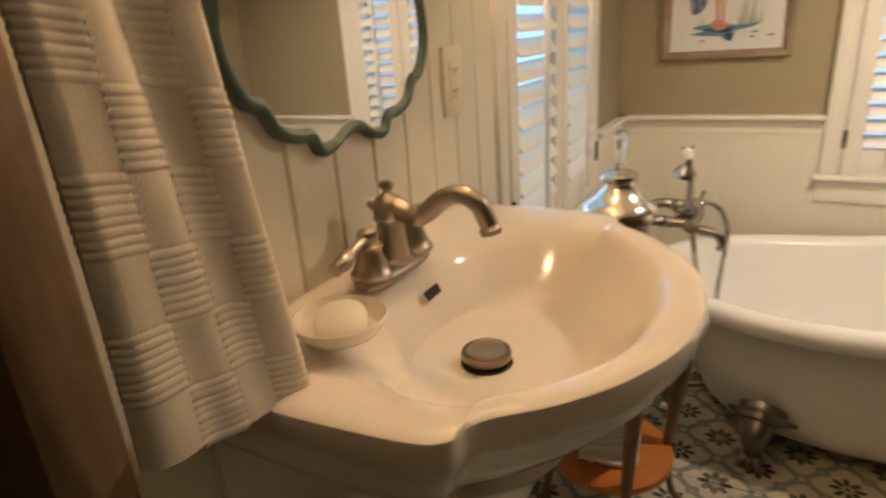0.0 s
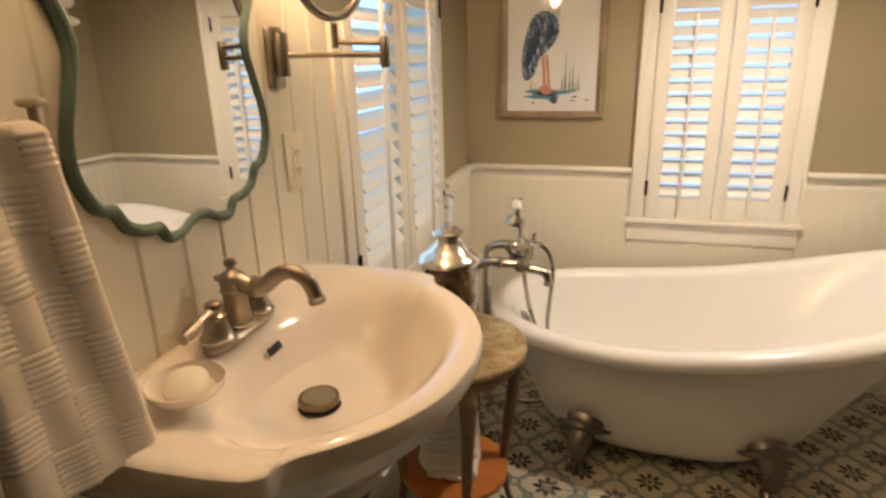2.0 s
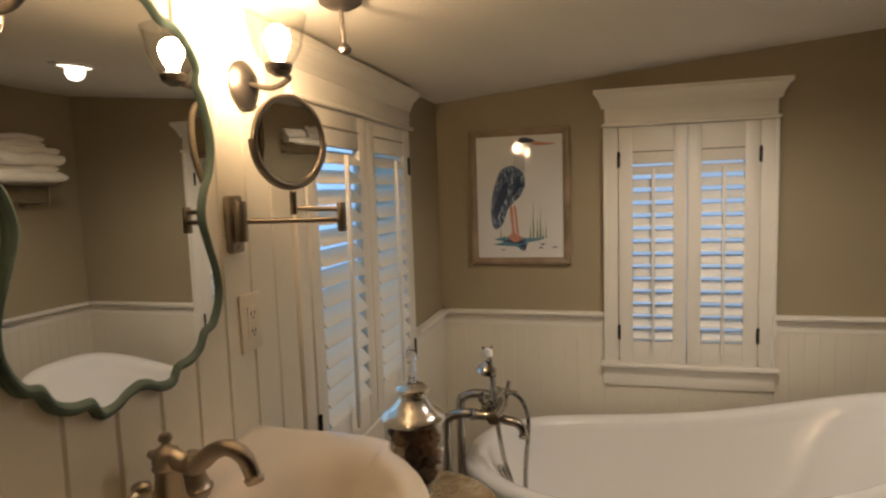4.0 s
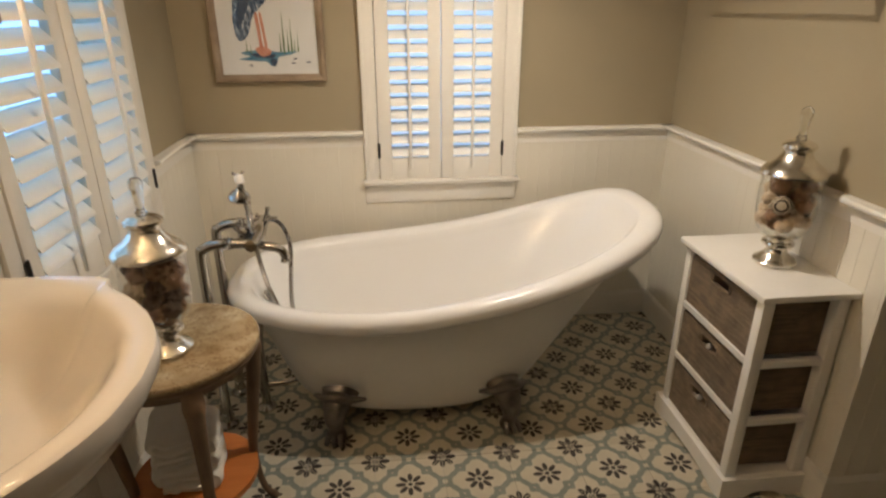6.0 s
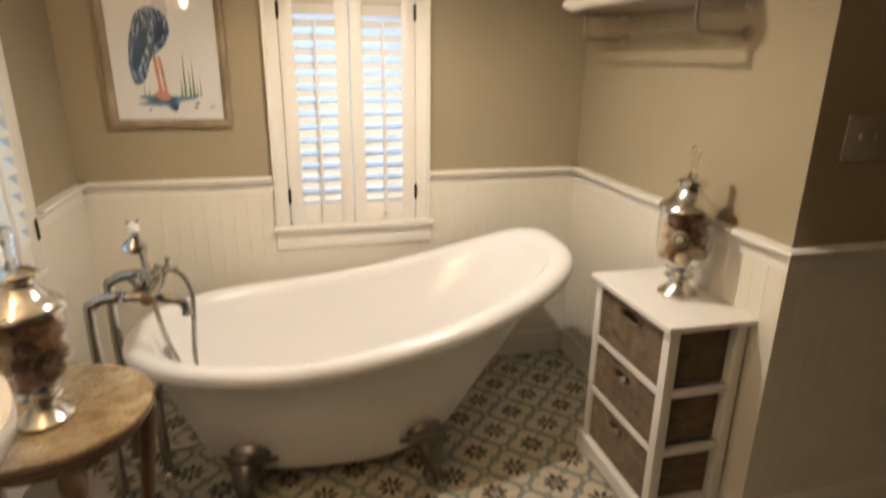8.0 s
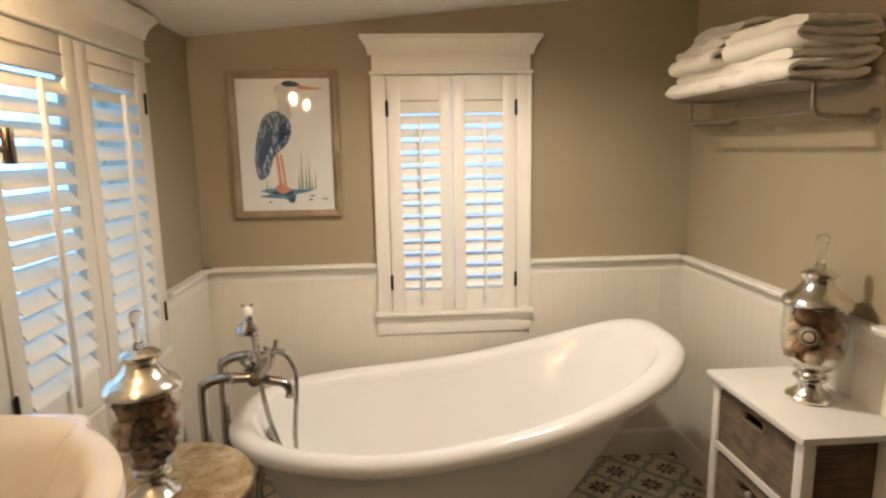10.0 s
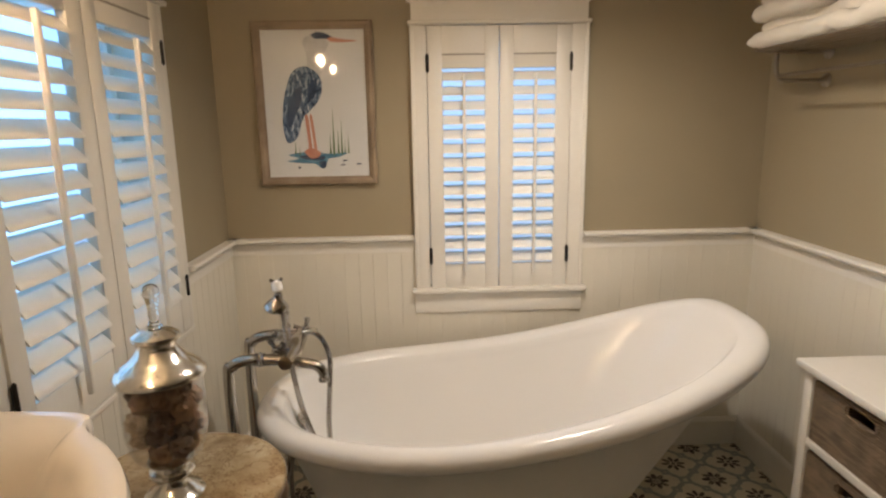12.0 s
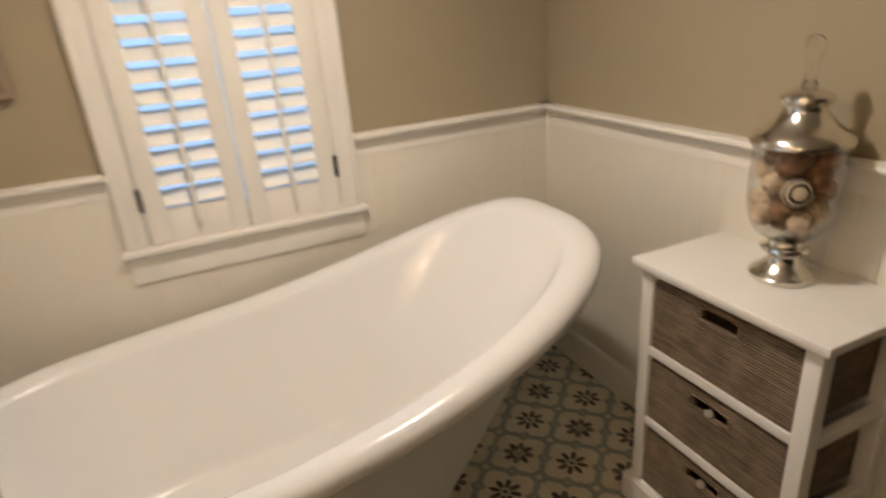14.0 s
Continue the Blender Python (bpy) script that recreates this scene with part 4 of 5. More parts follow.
# Lidded jars of dried pods
def apothecary(m, label, seed, silver, mix, shag):
    t = thing("apothecary_jar", m, label, "jar", "lidded jars")
    part("foot", lathe(B(), [(0.056, 0.0), (0.061, 0.005), (0.061, 0.012), (0.056, 0.018), (0.047, 0.022), (0.044, 0.027), (0.036, 0.033), (0.030, 0.042), (0.029, 0.052), (0.034, 0.058), (0.043, 0.061), (0.046, 0.066), (0.044, 0.072), (0.035, 0.076), (0.032, 0.082), (0.037, 0.089), (0.046, 0.093)], 40), silver, t, "mirrored silver glass foot")
    body = lathe(B(), [(0.040, 0.090), (0.056, 0.098), (0.068, 0.112), (0.075, 0.132), (0.081, 0.165), (0.082, 0.22), (0.081, 0.258), (0.083, 0.275), (0.080, 0.275), (0.078, 0.258), (0.079, 0.22), (0.078, 0.165), (0.072, 0.134), (0.064, 0.115), (0.053, 0.101), (0.0, 0.095)], 44)
    part("bowl", body, GLASS, t, "clear glass bowl")
    part("lid", lathe(B(), [(0.074, 0.276), (0.085, 0.277), (0.0885, 0.280), (0.0885, 0.286), (0.085, 0.291), (0.081, 0.297), (0.072, 0.304), (0.062, 0.311), (0.053, 0.319), (0.046, 0.328), (0.040, 0.336), (0.036, 0.343), (0.037, 0.350), (0.043, 0.354), (0.0465, 0.359), (0.045, 0.366), (0.035, 0.373), (0.020, 0.379), (0.0, 0.382)], 44), silver, t, "mirrored silver glass lid")
    part("finial", lathe(B(), [(0.011, 0.3805), (0.015, 0.384), (0.011, 0.391), (0.0085, 0.400), (0.011, 0.410), (0.0095, 0.420), (0.0125, 0.436), (0.0165, 0.450), (0.0155, 0.461), (0.010, 0.469), (0.0, 0.472)], 28), CRYSTAL, t, "clear glass finial")
    rng = random.Random(seed)
    spots = []
    for k in range(2600):
        r = rng.uniform(0.019, 0.030)
        a, d, z = rng.uniform(0, 6.283), (0.0775 - r) * math.sqrt(rng.random()), rng.uniform(0.101 + r, 0.258)
        p = Vector((d * math.cos(a), d * math.sin(a), z))
        if z < 0.135 and d > 0.062 - r:
            continue
        if all((p - q).length > 0.70 * (r + s) for q, s in spots):
            spots.append((p, r))
        if len(spots) > 52:
            break
    if shag < 0.2:
        face = Vector((-0.042, -0.036, 0.196))
        spots = [(p, r) for p, r in spots if (p - face).length > 0.8 * (r + 0.026)]
        bm = B()
        bmesh.ops.create_uvsphere(bm, u_segments=28, v_segments=18, radius=0.0285)
        for v in bm.verts:
            v.co.z *= 0.72
        part("dried_pod", bm, POD_BAND, t, "striped brown and cream snail shell", m=Matrix.Translation(face) @ Vector((-0.6, -0.78, 0.18)).to_track_quat("Z", "Y").to_matrix().to_4x4())
    for k, (p, r) in enumerate(spots):
        bm = B()
        bmesh.ops.create_icosphere(bm, subdivisions=3, radius=r)
        kind = rng.random()
        for v in bm.verts:
            n = v.co.normalized()
            if kind < 0.25 and shag < 0.2:
                f = 1 + 0.07 * math.sin(n.z * 22)
            else:
                f = 1 + 0.20 * noise.noise(n * (3.5 if kind > 0.6 else 6) + Vector((k, 0, 0))) + shag * noise.noise(n * 12 + Vector((0, k, 0)))
            v.co = v.co * f
        ob = part("dried_pod", bm, POD_BAND if kind < 0.08 and shag < 0.2 else (POD_LIGHT, POD_DARK, POD_MID)[rng.choice(mix)], t, m=Matrix.Translation(p) @ Euler((rng.random() * 6, rng.random() * 6, 0)).to_matrix().to_4x4())
    return t


def banded():
    """Rings of dark brown and cream, as on a snail shell."""
    m = node_mat("banded_shell", (0.6, 0.5, 0.4), 0.5)
    n = Nodes(m)
    s = n.add("ShaderNodeSeparateXYZ", n.coord())
    w = n.math("SINE", n.math("ADD", n.math("MULTIPLY", s.outputs[2], 980.0), n.math("MULTIPLY", n.noise(40.0), 2.0)))
    n.colour(n.ramp(n.math("ADD", n.math("MULTIPLY", w, 0.5), 0.5), (0.42, (0.05, 0.03, 0.02)), (0.58, (0.66, 0.56, 0.42))))
    return m


POD_BAND = banded()
POD_LIGHT = mottled("pale_dried_pod", (0.42, 0.30, 0.18), (0.74, 0.60, 0.43), 60, 0.85, grain=220, bump=0.8, depth=0.003)
POD_DARK = mottled("dark_dried_pod", (0.045, 0.026, 0.016), (0.16, 0.09, 0.05), 60, 0.85, grain=220, bump=0.8, depth=0.003)
POD_MID = mottled("brown_dried_pod", (0.17, 0.085, 0.045), (0.42, 0.25, 0.145), 60, 0.85, grain=220, bump=0.8, depth=0.003)
apothecary(pose(0.250, -1.198, TZT + 0.001) @ Matrix.Scale(0.94, 4), "silvered lidded glass jar of dried pods on a marble table", 11, MERCURY, (0, 0, 2, 2, 1), 0.34)
apothecary(pose(1.958, -1.003, CH + 0.002) @ Matrix.Scale(0.985, 4), "silvered lidded glass jar of dried pods on a white cabinet", 29, MERCURY, (0, 0, 0, 2), 0.14)

# Framed picture of a wading bird
PX0, PX1, PZ0, PZ1, FW = 0.152, 0.586, 1.141, 1.730, 0.030
pic = thing("framed_picture", pose((PX0 + PX1) / 2, -0.002, (PZ0 + PZ1) / 2), "watercolour of a blue heron in a limed wood frame", "picture")
pw, ph = (PX1 - PX0) / 2, (PZ1 - PZ0) / 2
prof = [(0.0, 0.0), (0.0, -0.020), (0.006, -0.026), (0.016, -0.024), (0.022, -0.016), (FW, -0.012), (FW, 0.0)]
corners = [(-pw, -ph, 1, 1), (pw, -ph, -1, 1), (pw, ph, -1, -1), (-pw, ph, 1, -1)]
for i in range(4):
    a, b = corners[i], corners[(i + 1) % 4]
    part("frame_bar", rings(B(), [[Vector((c[0] + c[2] * o, y, c[1] + c[3] * o)) for o, y in prof] for c in (a, b)], cap=(True, True)), FRAME_WOOD, pic, smooth=False)
PAPER = mottled("watercolour_paper", (0.80, 0.76, 0.69), (0.85, 0.82, 0.76), 6, 0.8, grain=300, bump=0.1)
part("paper", box(B(), -pw + FW - 0.002, pw - FW + 0.002, -0.008, -0.002, -ph + FW - 0.002, ph - FW + 0.002), PAPER, pic, "white watercolour paper")


def wash(name, low, high, scale):
    return mottled(name, low, high, scale, 0.85, grain=120, bump=0.0)


def feathers():
    """Broken dark and pale brush strokes that run down the wing."""
    m = node_mat("feather_wash", (0.1, 0.12, 0.16), 0.85)
    n = Nodes(m)
    v = n.add("ShaderNodeMapping", n.coord())
    v.inputs["Scale"].default_value = (95.0, 1.0, 42.0)
    v.inputs["Rotation"].default_value = (0, radians(24), 0)
    f = n.noise(1.0, 5.0, v.outputs[0], 0.65)
    n.colour(n.ramp(f, (0.36, (0.012, 0.02, 0.04)), (0.46, (0.06, 0.10, 0.17)), (0.54, (0.22, 0.28, 0.36)), (0.66, (0.66, 0.67, 0.68))))
    return m


BLUE = feathers()
NAVY = wash("dark_blue_wash", (0.02, 0.03, 0.06), (0.08, 0.12, 0.19), 30)
CORAL = wash("coral_wash", (0.58, 0.20, 0.12), (0.74, 0.40, 0.28), 25)
SEA = wash("teal_water_wash", (0.05, 0.16, 0.27), (0.22, 0.42, 0.52), 45)
REED = wash("green_reed_wash", (0.07, 0.14, 0.05), (0.24, 0.32, 0.15), 40)
PALE = wash("pale_neck_wash", (0.52, 0.50, 0.48), (0.76, 0.73, 0.68), 30)


def patch(points, material, layer, label=""):
    """A flat painted patch on the paper, in the picture's own u and v, 0 to 1 from the lower left."""
    w, h = 2 * (pw - FW), 2 * (ph - FW)
    line = curve([((u - 0.5) * w, 0, (v - 0.5) * h) for u, v in points], 4, True)
    y = -0.0082 - 0.0003 * layer
    bm = B()
    bm.faces.new([bm.verts.new((p.x, y, p.z)) for p in line])
    return part("brush_patch", bm, material, pic, smooth=False)


patch([(0.40, 0.93), (0.50, 0.97), (0.60, 0.94), (0.66, 0.91), (0.62, 0.86), (0.56, 0.80), (0.58, 0.72), (0.50, 0.68), (0.42, 0.70), (0.44, 0.80), (0.42, 0.87)], PALE, 1)
patch([(0.28, 0.72), (0.40, 0.76), (0.52, 0.72), (0.57, 0.64), (0.54, 0.54), (0.44, 0.46), (0.36, 0.40), (0.30, 0.28), (0.20, 0.24), (0.16, 0.36), (0.18, 0.52), (0.22, 0.62)], BLUE, 2)
patch([(0.30, 0.60), (0.36, 0.62), (0.34, 0.50), (0.27, 0.40), (0.22, 0.30), (0.20, 0.40), (0.24, 0.52)], NAVY, 3)
patch([(0.46, 0.66), (0.52, 0.66), (0.50, 0.58), (0.44, 0.52), (0.42, 0.58)], NAVY, 3)
patch([(0.49, 0.965), (0.56, 0.985), (0.66, 0.965), (0.70, 0.935), (0.60, 0.94), (0.53, 0.94)], NAVY, 3)
patch([(0.66, 0.95), (0.80, 0.935), (0.93, 0.925), (0.80, 0.915), (0.67, 0.92)], CORAL, 4)
patch([(0.385, 0.42), (0.415, 0.42), (0.43, 0.28), (0.44, 0.18), (0.41, 0.18), (0.40, 0.28)], CORAL, 4)
patch([(0.43, 0.42), (0.455, 0.42), (0.475, 0.28), (0.485, 0.19), (0.46, 0.19), (0.45, 0.28)], CORAL, 4)
patch([(0.36, 0.18), (0.44, 0.20), (0.52, 0.17), (0.50, 0.14), (0.42, 0.13)], CORAL, 5)
patch([(0.20, 0.155), (0.40, 0.175), (0.60, 0.16), (0.78, 0.165), (0.72, 0.14), (0.60, 0.125), (0.58, 0.10), (0.52, 0.06), (0.46, 0.09), (0.36, 0.095), (0.18, 0.11), (0.30, 0.13)], SEA, 2)
patch([(0.30, 0.145), (0.44, 0.15), (0.56, 0.14), (0.52, 0.115), (0.40, 0.12)], NAVY, 3)
patch([(0.50, 0.10), (0.56, 0.11), (0.57, 0.075), (0.53, 0.055)], NAVY, 3)
for u, top in ((0.62, 0.30), (0.655, 0.47), (0.70, 0.34), (0.735, 0.40), (0.765, 0.26), (0.80, 0.30), (0.27, 0.26), (0.31, 0.22)):
    patch([(u - 0.008, 0.165), (u + 0.010, 0.165), (u + 0.006, top * 0.7), (u + 0.004, top), (u - 0.004, top * 0.7)], REED, 3)
for u, v, s in ((0.76, 0.11, 0.03), (0.74, 0.08, 0.025), (0.90, 0.085, 0.03), (0.30, 0.065, 0.02)):
    patch([(u - s, v), (u, v + 0.006), (u + s, v), (u, v - 0.006)], NAVY, 3)
gl = part("glass_pane", box(B(), -pw + FW - 0.004, pw - FW + 0.004, -0.0132, -0.0116, -ph + FW - 0.004, ph - FW + 0.004), PANE, pic, "clear picture glass")
gl.visible_shadow = False

# Mirror with a scalloped teal frame
MYC, MZ = -1.848, 1.150
half_m = [(0.0, 0.028), (0.024, 0.022), (0.046, 0.011), (0.074, 0.010), (0.090, 0.030), (0.120, 0.034), (0.148, 0.047), (0.166, 0.074), (0.192, 0.086), (0.214, 0.130), (0.213, 0.180), (0.196, 0.235), (0.183, 0.285), (0.192, 0.330), (0.213, 0.372), (0.222, 0.430), (0.205, 0.500), (0.190, 0.530), (0.196, 0.560), (0.172, 0.595), (0.140, 0.618), (0.110, 0.622), (0.080, 0.645), (0.045, 0.655), (0.0, 0.668)]
right = curve([(a, b, 0) for a, b in half_m], 5)
outer = [Vector((0, MYC + p.x, MZ + p.y)) for p in right] + [Vector((0, MYC - p.x, MZ + p.y)) for p in right[-2:0:-1]]
mir = thing("wall_mirror", pose(0.013, 0, 0), "wall mirror in a scalloped worn teal frame", "mirror")
mc = Vector((0, MYC, MZ + 0.334))


def shrink(p, by):
    d = p - mc
    return mc + d * (1 - by / d.length)


sec = [(-0.002, 0.0), (-0.003, 0.011), (0.002, 0.017), (0.007, 0.018), (0.012, 0.015), (0.0155, 0.010), (0.0165, 0.0)]
loops = [[shrink(p, o) + Vector((x, 0, 0)) for p in outer] for o, x in sec]
part("frame", rings(B(), loops, wrap=True), TEAL, mir, "scalloped worn teal frame")
bm = B()
f = bm.faces.new([bm.verts.new(shrink(p, 0.014) + Vector((0.010, 0, 0))) for p in outer])
ext = bmesh.ops.extrude_face_region(bm, geom=[f])
for v in [g for g in ext["geom"] if isinstance(g, bmesh.types.BMVert)]:
    v.co.x -= 0.006
part("mirror_glass", bm, MIRROR, mir, "clear silvered mirror glass", smooth=False)

# Magnifying mirror on a folding arm
mag = thing("magnifying_mirror", pose(0, 0, 0), "round nickel magnifying mirror on a folding wall arm", "mirror")
part("wall_plate", box(B(), 0.012, 0.028, -1.592, -1.548, 1.362, 1.476, 0.006, 3), NICKEL, mag)
part("pivot", lathe(B(), [(0.013, -0.040), (0.014, -0.036), (0.014, 0.036), (0.013, 0.040)], 20, (0.034, -1.57, 1.424)), NICKEL, mag)
for z in (1.374, 1.464):
    part("screw", lathe(B(), [(0.005, 0.0), (0.005, 0.002), (0.002, 0.003)], 12), NICKEL, mag, m=pose(0.028, -1.57, z, 0, 90, 0))
part("arm", tube(B(), [(0.040, -1.568, 1.424), (0.205, -1.480, 1.420)], 0.0055, 12), NICKEL, mag)
part("knuckle", lathe(B(), [(0.008, -0.022), (0.0095, -0.019), (0.0095, 0.034), (0.008, 0.037)], 16, (0.209, -1.478, 1.418)), NICKEL, mag)
part("fore_arm", tube(B(), [(0.206, -1.480, 1.442), (0.122, -1.512, 1.446)], 0.0055, 12), NICKEL, mag)
part("stem", lathe(B(), [(0.007, -0.012), (0.007, 0.034)], 14, (0.121, -1.513, 1.446)), NICKEL, mag)
DM = look((0.121, -1.513, 1.580), (1.02, -1.85, 1.530))
part("mirror_ring", tube(B(), [DM @ Vector((0.086 * math.cos(a * math.pi / 24), 0.086 * math.sin(a * math.pi / 24), 0)) for a in range(48)], 0.0065, 10, True), NICKEL, mag)
yoke = [DM @ Vector((0.094 * math.cos(radians(180 + a)), 0.094 * math.sin(radians(180 + a)), 0)) for a in range(0, 181, 10)]
part("yoke", tube(B(), yoke, 0.004, 8), NICKEL, mag)
part("lens_mirror", lathe(B(), [(0.084, -0.004), (0.084, 0.001), (0.06, 0.0032), (0.03, 0.0046), (0.0, 0.005)], 40), MIRROR, mag, "round magnifying mirror face", m=DM @ Matrix.Rotation(radians(180), 4, "Y"))

# Sconce by the mirror, and the ceiling downlight
sc = thing("wall_sconce", pose(0, 0, 0), "lit wall sconce with a glass shade and dark metal arm", "lamp")
part("back_plate", lathe(B(), [(0.05, 0.0), (0.05, 0.006), (0.04, 0.014), (0.02, 0.02)], 28), PEWTER, sc, m=pose(0.012, -1.50, 1.70, 0, 90, 0))
part("arm", tube(B(), curve([(0.03, -1.50, 1.70), (0.08, -1.50, 1.69), (0.13, -1.52, 1.70), (0.14, -1.565, 1.705)], 6), 0.006, 10), PEWTER, sc)
part("socket_cup", lathe(B(), [(0.008, -0.02), (0.022, -0.012), (0.026, 0.0), (0.024, 0.004)], 24, (0.14, -1.572, 1.715)), PEWTER, sc)
part("glass_shade", lathe(B(), [(0.026, 0.0), (0.036, 0.014), (0.046, 0.034), (0.050, 0.062), (0.056, 0.090), (0.054, 0.090), (0.048, 0.062), (0.044, 0.035), (0.034, 0.016), (0.024, 0.002)], 36, (0.14, -1.572, 1.717)), GLASS, sc, "clear glass bell shade")
part("bulb", lathe(B(), [(0.010, 0.0), (0.013, 0.012), (0.021, 0.028), (0.024, 0.042), (0.020, 0.056), (0.010, 0.065), (0.0, 0.067)], 24, (0.14, -1.572, 1.722)), BULB, sc, "glowing warm light bulb")
other = copy_thing(sc, pose(0, -0.552, 0))
for ob in other.children:
    if ob.name.startswith("bulb"):
        ob.data = ob.data.copy()
        ob.data.materials[0] = BULB_WEAK
part("drop_rod", tube(B(), [(0.20, -1.405, 1.78), (0.198, -1.41, 1.862)], 0.005, 10), PEWTER, sc)
part("finial", lathe(B(), [(0.004, -0.012), (0.013, -0.008), (0.015, 0.0), (0.010, 0.008), (0.005, 0.012)], 18, (0.20, -1.405, 1.776)), PEWTER, sc)
part("canopy", lathe(B(), [(0.046, 0.0), (0.044, -0.010), (0.03, -0.018), (0.006, -0.022)][::-1], 28, (0.198, -1.41, 1.877)), PEWTER, sc)

dl = thing("ceiling_downlight", pose(1.15, -0.84, roof(1.15), 0, -math.degrees(math.atan(HS)), 0), "lit recessed ceiling downlight with a white trim", "lamp")
part("trim_ring", lathe(B(), [(0.055, 0.0), (0.055, -0.004), (0.062, -0.007), (0.078, -0.006), (0.084, -0.001), (0.084, 0.0)], 40), TRIM, dl)
part("lens", lathe(B(), [(0.0, -0.003), (0.054, -0.003), (0.054, 0.001)], 36), LED, dl, "bright round lens")

# Soap and dish
dish = thing("soap_dish", pose(0.124, -2.050, SZ - 0.005) @ Matrix.Scale(0.84, 4), "small round cream soap dish on the basin", "dish")
part("dish", lathe(B(), [(0.030, 0.0), (0.038, 0.001), (0.050, 0.008), (0.060, 0.020), (0.064, 0.032), (0.062, 0.033), (0.057, 0.022), (0.046, 0.011), (0.0, 0.008)], 44), CHINA, dish)
bm = B()
bmesh.ops.create_uvsphere(bm, u_segments=28, v_segments=16, radius=1.0)
for v in bm.verts:
    v.co = Vector((math.copysign(abs(v.co.x) ** 0.85, v.co.x) * 0.035, math.copysign(abs(v.co.y) ** 0.85, v.co.y) * 0.045, math.copysign(abs(v.co.z) ** 0.8, v.co.z) * 0.016))
tagged(part("soap_bar", bm, SOAP, m=pose(0.124, -2.050, SZ + 0.0145, 4, -3, 35) @ Matrix.Scale(0.86, 4)), "used cream soap bar lying in its dish", "soap")

# Outlet, switch plate and vent
out = thing("wall_outlet", pose(0.012, -1.527, 1.213), "cream double socket on the boarded wall", "outlet")
part("plate", box(B(), 0.0, 0.006, -0.037, 0.037, -0.060, 0.060, 0.002), IVORY, out)
face = part("socket_face", box(B(), 0.006, 0.0085, -0.017, 0.017, -0.034, 0.034, 0.001), IVORY, out)
for z in (-0.018, 0.018):
    for y in (-0.006, 0.006):
        part("slot", box(B(), 0.0085, 0.0091, y - 0.0011, y + 0.0011, z - 0.004, z + 0.005), DARK, face)
    part("slot", lathe(B(), [(0.0022, 0.0), (0.0022, 0.0006)], 10), DARK, face, m=pose(0.0085, 0, z - 0.009, 0, 90, 0))
for y in (-0.004, 0.004):
    part("button", box(B(), 0.0085, 0.0095, y - 0.003, y + 0.003, -0.002, 0.002), IVORY, face)
sw = thing("switch_plate", pose(2.262, YE - 0.001, 1.220), "grey three-switch plate on the shaded wall", "switch")
part("plate", box(B(), -0.090, 0.090, -0.006, 0.0, -0.058, 0.058, 0.002), GREY_PLATE, sw)
for x in (-0.046, 0.0, 0.046):
    part("toggle", box(B(), x - 0.005, x + 0.005, -0.016, -0.006, -0.004, 0.012, 0.002), GREY_PLATE, sw, m=pose(0, 0, 0))
ven = thing("wall_vent", pose(2.458, YE - 0.001, 1.63), "white framed return air grille with dark slats", "vent")
for x0, x1, z0, z1 in ((-0.165, -0.138, -0.20, 0.20), (0.138, 0.165, -0.20, 0.20), (-0.138, 0.138, -0.20, -0.173), (-0.138, 0.138, 0.173, 0.20)):
    part("frame_bar", box(B(), x0, x1, -0.012, 0.0, z0, z1, 0.003), GREY_PLATE, ven)
part("backing", box(B(), -0.138, 0.138, -0.002, 0.0, -0.173, 0.173), DARK, ven)
slat = mesh_of(box(B(), -0.138, 0.138, -0.006, 0.006, -0.0009, 0.0009), "slat", GREY_PLATE, False)
for k in range(24):
    piece("slat", slat, ven, pose(0, -0.007, -0.166 + k * 0.0144, 40, 0, 0))

# Towel rack and its towels
rack = thing("towel_rack", pose(0, 0, 0), "nickel hotel-style towel shelf on the wall", "rack")
RZ1, RXF, RY0, RY1 = 1.570, 1.835, -0.985, -0.325
for k in range(6):
    x = RXF + 0.012 + k * 0.040
    part("shelf_bar", tube(B(), [(x, RY0, RZ1), (x, RY1, RZ1)], 0.0045, 10), NICKEL, rack)
for y in (RY0, RY1):
    part("end_bar", tube(B(), curve([(RXF, y, RZ1 + 0.004), (RXF + 0.1, y, RZ1 - 0.006), (XR - 0.012, y, RZ1 - 0.004)], 6), 0.0065, 10), NICKEL, rack)
    part("wall_mount", lathe(B(), [(0.024, 0.0), (0.024, 0.005), (0.014, 0.012), (0.009, 0.022)], 24), NICKEL, rack, m=pose(XR, y, RZ1 - 0.004, 0, -90, 0))
    part("hook_arm", tube(B(), curve([(RXF + 0.075, y, RZ1 - 0.006), (RXF + 0.075, y, RZ1 - 0.055), (RXF + 0.085, y, RZ1 - 0.085), (RXF + 0.115, y, RZ1 - 0.094), (XR - 0.012, y, RZ1 - 0.094)], 6), 0.0065, 10), NICKEL, rack)
    part("wall_mount", lathe(B(), [(0.022, 0.0), (0.022, 0.005), (0.013, 0.012), (0.009, 0.022)], 24), NICKEL, rack, m=pose(XR, y, RZ1 - 0.094, 0, -90, 0))
part("lower_bar", tube(B(), [(RXF + 0.078, RY0, RZ1 - 0.080), (RXF + 0.078, RY1, RZ1 - 0.080)], 0.005, 10), NICKEL, rack)
G = "towels on the rack"
TL = "thick white bath towel folded on the wall rack"
zt = RZ1 + 0.0055
